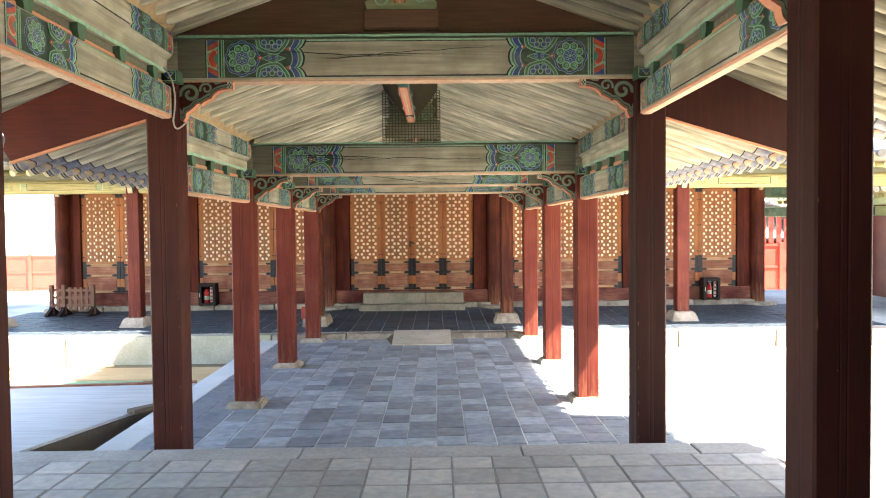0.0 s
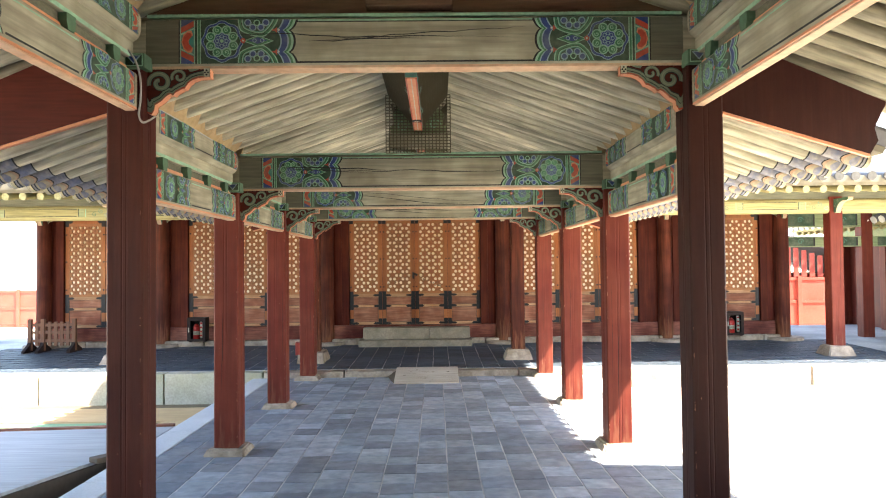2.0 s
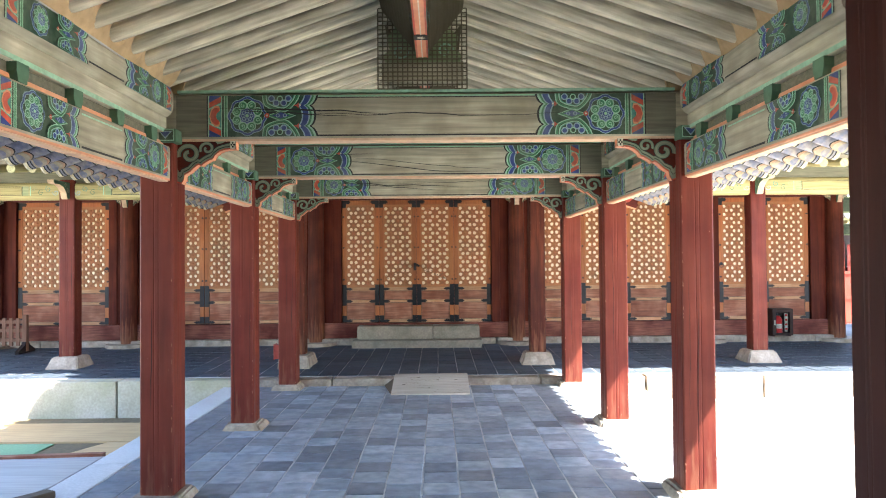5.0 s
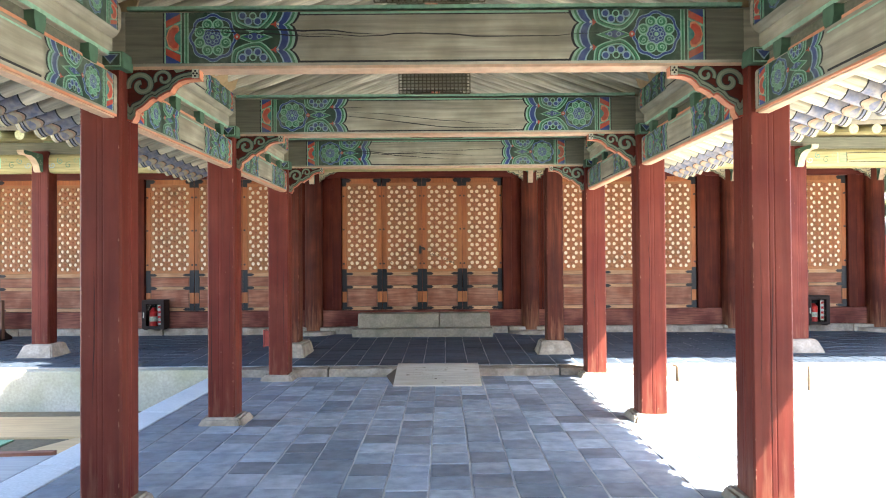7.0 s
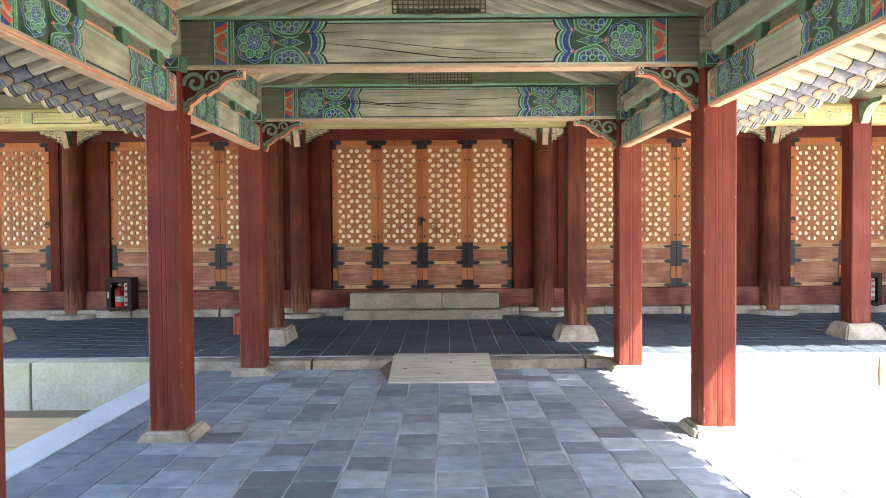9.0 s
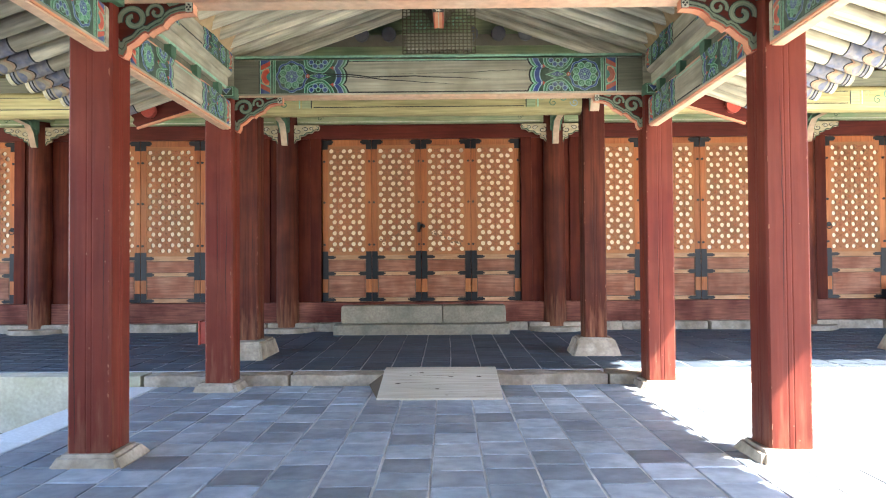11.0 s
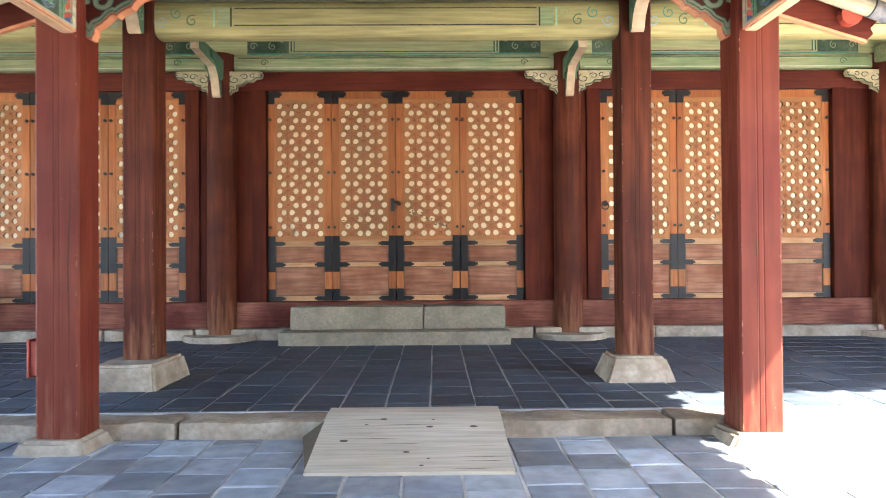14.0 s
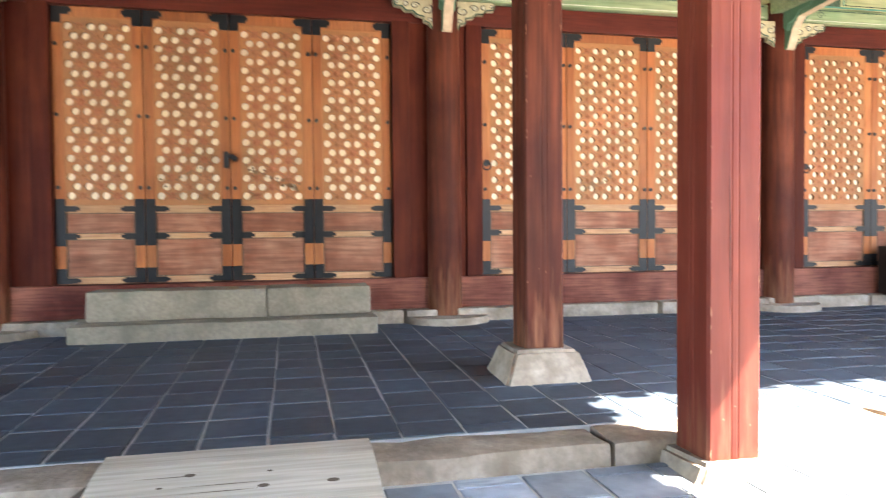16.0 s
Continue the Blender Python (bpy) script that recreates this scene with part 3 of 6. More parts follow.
# ---- columns ----
def square_profile(s, g=0.0022):
    """Square post with eased corners and a double groove down the middle of each face."""
    h, c = s / 2, 0.012
    side = [(-h + c, -h), (-0.022, -h), (-0.016, -h + g), (-0.010, -h), (0.010, -h), (0.016, -h + g), (0.022, -h), (h - c, -h)]
    out = []
    for k in range(4):
        a = k * math.pi / 2
        out += [(u * math.cos(a) - v * math.sin(a), u * math.sin(a) + v * math.cos(a)) for u, v in side]
    return out


def base_stone(bm, half_low, half_top, z0, z1, seed, ahead=0.0):
    """ahead: how far the stone's front stands out before the column."""
    rng = random.Random(seed)
    low = [bm.verts.new((sx * half_low + rng.uniform(-0.03, 0.03), sy * half_low + rng.uniform(-0.03, 0.03), z0)) for sx, sy in ((-1, -1), (1, -1), (1, 1), (-1, 1))]
    top = [bm.verts.new((sx * half_top + rng.uniform(-0.015, 0.015), sy * half_top + rng.uniform(-0.015, 0.015), z1)) for sx, sy in ((-1, -1), (1, -1), (1, 1), (-1, 1))]
    bm.faces.new(low[::-1])
    bm.faces.new(top)
    for i in range(4):
        bm.faces.new((low[i], low[(i + 1) % 4], top[(i + 1) % 4], top[i]))
    for v in low[:2] + top[:2]:
        v.co.y -= ahead
    bmesh.ops.bevel(bm, geom=list(bm.edges), offset=0.02, segments=2, affect="EDGES")
    bmesh.ops.subdivide_edges(bm, edges=list(bm.edges), cuts=1, use_grid_fill=True)
    for v in bm.verts:
        v.co += noise.noise_vector(v.co * 9 + Vector((seed * 3.7, 0, 0))) * 0.012


def column(x, y, z0, z1, size, seed, label, group, mat=RED, stone=(0.23, 0.17, 0.07), ahead=0.0):
    t = thing("column", label, "column", group, m=pose(x, y, z0))
    b = B()
    base_stone(b, stone[0], stone[1], -0.05, stone[2], seed, ahead)
    part("base_stone", b, GRANITE, t, "rough granite base stone", smooth=True)
    b = B()
    prism(b, square_profile(size), lambda u, v, w: Vector((u, v, stone[2] - 0.012 + w)), z1 - z0 - stone[2] + 0.012)
    shaft = part("shaft", b, mat, t)
    rng = random.Random(seed * 7 + 1)
    p = Paint(lambda u, v, w: Vector((u, -size / 2 - 0.0008 - w * 0.2, v)))
    for k in range(rng.choice((1, 2, 2))):
        u, v = rng.uniform(-0.09, 0.09), stone[2] + rng.uniform(0.02, 0.9)
        top, wide, pts = min(z1 - z0 - 0.5, v + rng.uniform(0.6, 1.5)), rng.uniform(0.0015, 0.0038), []
        while v < top:
            pts.append((u, v))
            u, v = u + rng.uniform(-0.005, 0.006), v + rng.uniform(0.06, 0.16)
        for i, (e, f) in enumerate(zip(pts[:-1], pts[1:])):
            w0, w1 = (wide * math.sin(math.pi * (i + q) / max(1, len(pts) - 1)) + 0.0002 for q in (0, 1))
            p.poly([(e[0] - w0, e[1]), (e[0] + w0, e[1]), (f[0] + w1, f[1]), (f[0] - w1, f[1])], CRACK, 1)
    part("drying_crack", p.mesh(), None, shaft, "dark drying cracks in the timber")
    p = Paint(lambda u, v, w: Vector((u, -size / 2 - 0.0007 - w * 0.2, v)))
    for k in range(22):
        edge = rng.random() < 0.85
        u = rng.choice((-1, 1)) * (size / 2 - 0.0125) if edge else rng.uniform(-0.1, 0.1)
        v, wd, h = stone[2] + 0.02 + 2.3 * rng.random() ** 1.4, rng.uniform(0.0012, 0.0035), rng.uniform(0.005, 0.035) if edge else rng.uniform(0.003, 0.010)
        p.poly([(u - wd, v), (u + wd * 0.5, v - h * 0.4), (u + wd, v + h * 0.3), (u + wd * 0.2, v + h), (u - wd * 0.8, v + h * 0.6)], PAINT_CHIP, 1)
    part("paint_chip", p.mesh(), None, shaft, "pale chips in the paint along the edges")
    return t


# first row and platform columns carry shade in their colour, deepest on the right
n = 0
for r, y in enumerate(ROWS_Y):
    for x in (XLS[r], XRS[r]):
        n += 1
        column(x, y, 0, 3.36 if r == 0 else 2.755, 0.25, n, ("brown-red square wooden column on a stone base, shade in its colour" if x < 0 else "dark red square wooden column on a stone base, deep shade in its colour") if r == 0 else "square red-painted wooden column on a rough stone base", "corridor columns", (RED_SHADED if x < 0 else RED_DEEP_SHADE) if r == 0 else RED)
for x, y, mat in ((XL, 3.53, RED_SHADED), (1.835, 3.15, RED_DEEP_SHADE)):
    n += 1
    column(x, y, PLAT_Z, 3.36, 0.25, n, "brown-red square column on the raised platform, shade in its colour" if x < 0 else "dark red square column on the raised platform, deep shade in its colour", "corridor columns", mat)
for x in (XL, XR):
    n += 1
    column(x, -1.2, PLAT_Z, 3.36, 0.25, n, "brown-red square column on the raised platform, shade in its colour", "corridor columns", RED_SHADED)

# ---- cross beams with brackets ----
FACE_L, FACE_R = XL + 0.125, XR - 0.125


def rounded(w, h, r):
    """Outline of a rounded rectangle about (0, 0)."""
    out = []
    for cx, cy, a in ((w / 2 - r, h / 2 - r, 0), (-w / 2 + r, h / 2 - r, 90), (-w / 2 + r, -h / 2 + r, 180), (w / 2 - r, -h / 2 + r, 270)):
        out += [(cx + r * math.cos(radians(a + k * 22.5)), cy + r * math.sin(radians(a + k * 22.5))) for k in range(5)]
    return out


def scroll_bracket(parent, shape, depth):
    """A carved wing under a beam's end. shape(u, v, w): u inward from the column, v down from the beam."""
    lower = [(0.0, -0.36), (0.03, -0.37), (0.05, -0.335), (0.055, -0.295), (0.10, -0.265), (0.15, -0.215), (0.17, -0.205), (0.19, -0.217), (0.21, -0.195),
             (0.26, -0.165), (0.28, -0.16), (0.30, -0.125), (0.335, -0.095), (0.38, -0.078), (0.44, -0.072), (0.47, -0.072), (0.47, 0.0)]

    def place(u, v, w):
        return shape(u * 0.94, v * 0.88, w)
    b = B()
    prism(b, [(0, 0)] + lower, lambda u, v, w: place(u, v, w), depth)
    b.faces.ensure_lookup_table()
    for f in b.faces:
        f.material_index = 1 if len(f.verts) == 4 else 0
    bracket = part("bracket", finish(b, [RED_H, ORANGE]), None, parent, "carved grey-green scroll bracket on red with an orange edge")
    for s, w0 in ((-1, 0.0), (1, depth)):
        p = Paint(lambda u, v, w: place(u, v, w0 + s * w * 2.5))
        inner = [(0.0, -0.235), (0.012, -0.262), (0.022, -0.26), (0.03, -0.24), (0.085, -0.215), (0.125, -0.165), (0.155, -0.15), (0.178, -0.155), (0.195, -0.14),
                 (0.225, -0.12), (0.255, -0.105), (0.28, -0.075), (0.32, -0.045), (0.36, -0.03), (0.43, -0.012), (0.468, -0.004)]
        for (a, c), (e, f) in zip(zip(inner[:-1], inner[1:]), zip(lower[:-2], lower[1:-1])):
            p.poly([a, c, f, e], BRACKET, 1)
            p.poly([a, c, (c[0] + 0.003, c[1] - 0.008), (a[0] + 0.003, a[1] - 0.008)], BLACK, 2)
            m0, m1 = ((a[0] + e[0]) / 2, (a[1] + e[1]) / 2), ((c[0] + f[0]) / 2, (c[1] + f[1]) / 2)
            p.poly([m0, m1, (m1[0] + 0.002, m1[1] - 0.006), (m0[0] + 0.002, m0[1] - 0.006)], BLACK, 2)
            p.poly([(e[0], e[1] + 0.011), (f[0], f[1] + 0.011), f, e], REDP, 2)
        for cu, cv, r, a0, a1 in ((0.098, -0.118, 0.106, 3.4, -4.6), (0.243, -0.07, 0.070, 3.6, -4.0)):
            p.spiral(cu, cv, r + 0.005, r * 0.34 + 0.004, a0, a1, r * 0.44, BLACK, 3, n=30)
            p.spiral(cu, cv, r, r * 0.34, a0, a1, r * 0.32, BRACKET, 4, n=30)
            p.spiral(cu, cv, r - r * 0.12, r * 0.25, a0, a1, r * 0.07, GREEN_PALE, 5, n=30)
        p.poly([(0.30, -0.003), (0.40, -0.003), (0.36, -0.022), (0.32, -0.03)], BRACKET, 2)
        p.rect(0.425, 0.468, -0.070, -0.004, CREAM, 3)
        for du, dv in ((0, 0.017), (0, -0.017), (0.011, 0), (-0.011, 0)):
            p.flower(0.4465 + du, -0.037 + dv, 0.008, BLACK, 4, depth=0.0, n=8)
        part("painted_scrolls", p.mesh(), None, bracket)


def cross_beam(y, lift, seed, FACE_L, FACE_R):
    rng = random.Random(seed)
    z0, h, d = 2.705 + lift, 0.36, 0.17
    mid = y + 0.025
    yf = mid - d / 2
    t = thing("cross_beam", "weathered grey-green cross beam with painted flower ends", "beam", "corridor cross beams")
    b = B()
    prism(b, rounded(d, h, 0.05), lambda u, v, w: Vector((XL - 0.3 + w, mid + u, z0 + h / 2 + v)), XR - XL + 0.6)
    part("timber", b, GREY_X, t, smooth=True)
    b = B()
    box(b, FACE_L, FACE_R, mid - 0.068, mid + 0.068, z0 - 0.006, z0 + 0.014, 0.003)
    part("orange_edge", b, BEAM_EDGE, t, "faded cream and orange painted lower edge")
    b = B()
    box(b, FACE_L, FACE_R, yf + 0.01, mid + d / 2 - 0.01, z0 + h, z0 + h + 0.022, 0.004)
    part("green_edge", b, LGREEN, t)
    for s, yy in ((-1, yf), (1, mid + d / 2)):
        p = Paint(lambda u, v, w: Vector((u, yy + s * (w + 0.0015), v)))
        v0, hh = z0 + 0.025, h - 0.05
        motif(p, FACE_L + 0.23, 1, hh, v0, 0.84)
        motif(p, FACE_R - 0.23, -1, hh, v0, 0.84)
        a, c = FACE_L + 1.06, FACE_R - 1.06
        p.rect(FACE_L, FACE_L + 0.23, v0, v0 + hh, GREY_DARK, 1)
        p.rect(FACE_R - 0.23, FACE_R, v0, v0 + hh, GREY_DARK, 1)
        p.rect(a, c, v0, v0 + 0.012, BLACK, 1)
        p.rect(a, c, v0 + hh - 0.012, v0 + hh, LGREEN, 1)
        p.rect(a, c, v0 + hh - 0.02, v0 + hh - 0.013, BLACK, 1)
        for run in range(3):
            u, v = a + rng.uniform(-0.9, 0.9), v0 + hh * rng.uniform(0.25, 0.8)
            stop, wide = min(c + 0.9, u + rng.uniform(0.8, 2.2)), rng.uniform(0.002, 0.006)
            pts, drift = [], rng.uniform(-0.008, 0.008)
            while u < stop:
                pts.append((u, v))
                u += rng.uniform(0.06, 0.16)
                v = min(max(v + drift + rng.uniform(-0.010, 0.010), v0 + 0.03), v0 + hh - 0.03)
            for k, (e, f) in enumerate(zip(pts[:-1], pts[1:])):
                w, x = (wide * math.sin(math.pi * (k + q) / max(1, len(pts) - 1)) + 0.0003 for q in (0, 1))
                p.poly([(e[0], e[1] - w), (f[0], f[1] - x), (f[0], f[1] + x), (e[0], e[1] + w)], BLACK, 16)
        part("painted_pattern", p.mesh(), None, t, "green, blue and red flower patterns")
    for s, x in ((1, FACE_L), (-1, FACE_R)):
        scroll_bracket(t, lambda u, v, w: Vector((x + s * u, y - 0.035 + w, z0 + v)), 0.07)
        b = B()
        box(b, x - s * 0.05 - 0.06, x - s * 0.05 + 0.06 + 0.03, y - 0.18, y - 0.04, z0 - 0.03, z0 + 0.07, 0.012)
        block = part("bearing_block", b, GREEN_DULL, t, "small green bearing block")
        p = Paint(lambda u, v, w: Vector((x - s * 0.05 + 0.015 + u, y - 0.1805 - w, z0 + 0.02 + v)))
        for g, mat, layer in ((0.043, LGREEN, 1), (0.036, DGREEN, 2)):
            p.rect(-g - 0.02, g + 0.02, -g, g, mat, layer)
        p.poly([(-0.05, 0.03), (0.05, 0.03), (0.0, -0.03)], LBLUE, 3)
        p.poly([(-0.036, 0.024), (0.036, 0.024), (0.0, -0.018)], BLUE, 4)
        part("painted_face", p.mesh(), None, block)
    return t


for k, y in enumerate(ROWS_Y):
    cross_beam(y, HIGH if k == 0 else LOW, 10 + k, XLS[k] + 0.125, XRS[k] - 0.125)
cross_beam(3.34, HIGH, 20, FACE_L, FACE_R)


# ---- lintel and purlin along each bay ----
def side_frame(x, s, ya, yb, lift, seed):
    """Lintel, bearing blocks, tie and purlin between two columns; s: +1 where the inner face looks to +x."""
    t = thing("eaves_beam", "painted wooden lintel and purlin between corridor columns", "beam", "corridor eaves beams")
    z0 = 2.39 + lift
    L = yb - ya
    b = B()
    prism(b, rounded(0.10, 0.265, 0.03), lambda u, v, w: Vector((x + s * 0.05 + u, ya + w, z0 + 0.1325 + v)), L)
    part("lintel", b, GREY_Y, t, "faded grey-green lintel", smooth=True)
    b = B()
    box(b, x + s * 0.052 - 0.034, x + s * 0.052 + 0.034, ya, yb, z0 - 0.004, z0 + 0.02, 0.006)
    part("orange_underside", b, BEAM_EDGE, t)
    b = B()
    box(b, x + s * 0.094 - 0.006, x + s * 0.094 + 0.006, ya, yb, z0 + 0.004, z0 + 0.018, 0.002)
    part("orange_line", b, ORANGE, t)
    # dark filler stands in for the shadow in the gap between the blocks
    b = B()
    box(b, x - 0.04, x + 0.04, ya, yb, z0 + 0.265, z0 + 0.37)
    part("infill", b, GREY_DARK, t)
    b = B()
    box(b, x - 0.05, x + 0.05, ya, yb, z0 + 0.262, z0 + 0.30, 0.004)
    part("orange_strip", b, ORANGE, t)
    b = B()
    box(b, x - 0.075, x + 0.075, ya, yb, z0 + 0.355, z0 + 0.475, 0.008)
    part("tie_beam", b, GREY_Y, t)
    b = B()
    box(b, x + s * 0.077 - 0.002, x + s * 0.077 + 0.002, ya, yb, z0 + 0.36, z0 + 0.385)
    part("green_line", b, LGREEN, t)
    me = None
    k = max(3, round(L / 0.55))
    for i in range(k):
        y = ya + (i + 0.5) * L / k
        if me is None:
            b = B()
            pts = [(-0.035, 0), (0.035, 0), (0.05, 0.05), (0.05, 0.095), (-0.05, 0.095), (-0.05, 0.05)]
            prism(b, pts, lambda u, v, w: Vector((w - 0.09, u, v)), 0.18)
            me = finish(b, GREEN_DULL)
        part("bearing_block", me, None, t, m=pose(x, y, z0 + 0.262))
    b = B()
    prism(b, rounded(0.25, 0.25, 0.085), lambda u, v, w: Vector((x + u, ya + w, z0 + 0.595 + v)), L)
    part("purlin", b, GREY_Y, t, "rounded purlin", smooth=True)
    b = B()
    n = max(8, round(L / 0.12))
    rng = random.Random(seed * 3 + (s > 0))
    rows = []
    for i in range(n + 1):
        k = rng.uniform(-0.035, 0.03)
        rows.append([b.verts.new((x + s * u, ya + L * i / n, z0 + v)) for u, v in ((0.0, 0.90), (0.0, 0.69), (0.09, 0.695), (0.125 + k * 0.6, 0.75), (0.165 + k, 0.84), (0.20, 0.88))])
    for e, f in zip(rows[:-1], rows[1:]):
        for i in range(6):
            b.faces.new((e[i], e[(i + 1) % 6], f[(i + 1) % 6], f[i]))
    b.faces.new(rows[0])
    b.faces.new(rows[-1][::-1])
    bmesh.ops.recalc_face_normals(b, faces=list(b.faces))
    part("mud_infill", b, MUD, t, "tan mud infill between the rafter feet")
    for s2 in (s,):
        p = Paint(lambda u, v, w: Vector((x + s2 * (0.1015 + w), u, v)))
        motif(p, ya + 0.05, 1, 0.215, z0 + 0.03, 0.72)
        motif(p, yb - 0.05, -1, 0.215, z0 + 0.03, 0.72)
        p.rect(ya + 0.79, yb - 0.79, z0 + 0.035, z0 + 0.047, BLACK, 1)
        p.rect(ya + 0.79, yb - 0.79, z0 + 0.222, z0 + 0.232, LGREEN, 1)
        part("painted_pattern", p.mesh(), None, t, "green and blue flower patterns")
        p = Paint(lambda u, v, w: Vector((x + s2 * (0.1265 + w), u, v)))
        motif(p, ya + 0.05, 1, 0.17, z0 + 0.51, 0.76)
        motif(p, yb - 0.05, -1, 0.17, z0 + 0.51, 0.76)
        p.rect(ya + 0.82, yb - 0.82, z0 + 0.525, z0 + 0.535, BLACK, 1)
        part("painted_pattern", p.mesh(), None, t, "green and blue flower patterns")


bays = [(ROWS_Y[i] + 0.125, ROWS_Y[i + 1] - 0.125) for i in range(3)]
for xs, s in ((XLS, 1), (XRS, -1)):
    for i, (a, c) in enumerate(bays):
        side_frame((xs[i] + xs[i + 1]) / 2, s, a, c, LOW, i)
    x = xs[0] - s * 0.01
    side_frame(x, s, (3.53 if s > 0 else 3.15) + 0.125, ROWS_Y[0] - 0.125, HIGH, 9)
    side_frame(x, s, -1.075, (3.53 if s > 0 else 3.15) - 0.125, HIGH, 9)


# ---- roofs of the corridor ----
SLOPE = 0.35


def corridor_roof(name, y0, y1, lift, reach, label, step=0.245):
    t = thing(name, label, "roof", kind="structure")
    ridge_z, half = 3.91 + lift, XR - XC
    ang = math.atan(SLOPE)
    for s in (-1, 1):
        length = (half + reach) / math.cos(ang)
        b = B()
        box(b, 0, length + 0.03, 0, y1 - y0, 0.0, 0.05)
        me = finish(b, PLASTER)
        m = Matrix.Translation((XC, y0 if s > 0 else y1, ridge_z)) @ Matrix.Rotation(0 if s > 0 else math.pi, 4, "Z") @ Matrix.Rotation(ang, 4, "Y")
        part("roof_deck", me, None, t, "grey plaster between the rafters", m=m)
        b = B()
        box(b, 0, length + 0.05, 0, y1 - y0, 0.055, 0.16)
        part("tile_bed", b, ROOF_TILE, t, m=m)
        b = B()
        k = int((y1 - y0) / 0.27)
        for i in range(k):
            y = (i + 0.5) * (y1 - y0) / k
            rod(b, (0, y, 0.16), (length + 0.09, y, 0.16), 0.075, n=12)
        tagged(part("roof_tiles", b, ROOF_TILE, t, "dark convex clay roof tiles", smooth=True, m=m), kind="stuff")
        b = B()
        for i in range(k):
            y = (i + 0.5) * (y1 - y0) / k
            rod(b, (length + 0.088, y, 0.16), (length + 0.115, y, 0.16), 0.078, n=14)
        tagged(part("tile_ends", b, CLAY_END, t, "weathered grey clay tile ends", m=m), kind="stuff")
        b = rod(B(), (0.05, 0, -0.055), (length, 0, -0.055), 0.066, 0.060, n=12)
        # entrance roof's right slope takes the shaded rafter colour
        rafter = finish(b, RAFTER_SHADED if s > 0 and lift == HIGH else RAFTER, True)
        band = finish(rod(B(), (length - 0.34, 0, -0.055), (length - 0.03, 0, -0.055), 0.0625, n=12), [END_BLUE], True)
        b = B()
        for c in (0.345, 0.062, 0.035):
            rod(b, (length - c - 0.006, 0, -0.055), (length - c + 0.004, 0, -0.055), 0.0642, n=12)
        ring = finish(b, [BLACK], True)
        b = rod(B(), (length - 0.03, 0, -0.055), (length + 0.004, 0, -0.055), 0.0625, 0.058, n=12)
        line = finish(b, [PALE_CARVED], True)
        # scalloped flower round the rafter
        dots = []
        for r, x0, x1, mat in ((0.0633, 0.225, 0.075, BLACK), (0.0641, 0.213, 0.075, ORANGE_FADED), (0.0648, 0.19, 0.075, TAN_FADED), (0.0655, 0.15, 0.09, END_BLUE)):
            b, rows = B(), []
            for i in range(24):
                a = math.pi * i / 12
                wave = 0.045 * abs(math.sin(2 * a))
                rows.append([b.verts.new((length - q, r * math.cos(a), -0.055 + r * math.sin(a))) for q in (x0 - 0.045 + wave, x1)])
            for i in range(24):
                b.faces.new((rows[i][0], rows[(i + 1) % 24][0], rows[(i + 1) % 24][1], rows[i][1]))
            dots.append(finish(b, [mat], True))
        k = int((y1 - y0) / step)
        for i in range(k):
            y = (i + 0.5) * (y1 - y0) / k
            mm = m @ Matrix.Translation((0, y, 0))
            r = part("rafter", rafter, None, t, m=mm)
            for nm, me in [("painted_band", band), ("painted_ring", ring), ("painted_end", line)] + [("painted_flower", d) for d in dots]:
                part(nm, me, None, r)
    # ridge purlin with its painted bearer
    b = rod(B(), (XC, y0, ridge_z - 0.20), (XC, y1, ridge_z - 0.20), 0.12, n=16)
    part("ridge_purlin", b, GREY_Y, t, smooth=True)
    b = rod(B(), (XC, y0 - 0.02, ridge_z + 0.2), (XC, y1 + 0.02, ridge_z + 0.2), 0.22, n=12)
    part("ridge_cap", b, ROOF_TILE, t, smooth=True)
    return t


corridor_roof("roof_corridor", 6.19, 13.75, LOW, 1.43, "gabled corridor roof with pale round rafters and dark tiles")
# entrance eaves reach further out of view, added to keep sun off the platform
corridor_roof("roof_entrance", -4.9, 6.72, HIGH, 2.5, "higher gabled roof over the entrance platform")


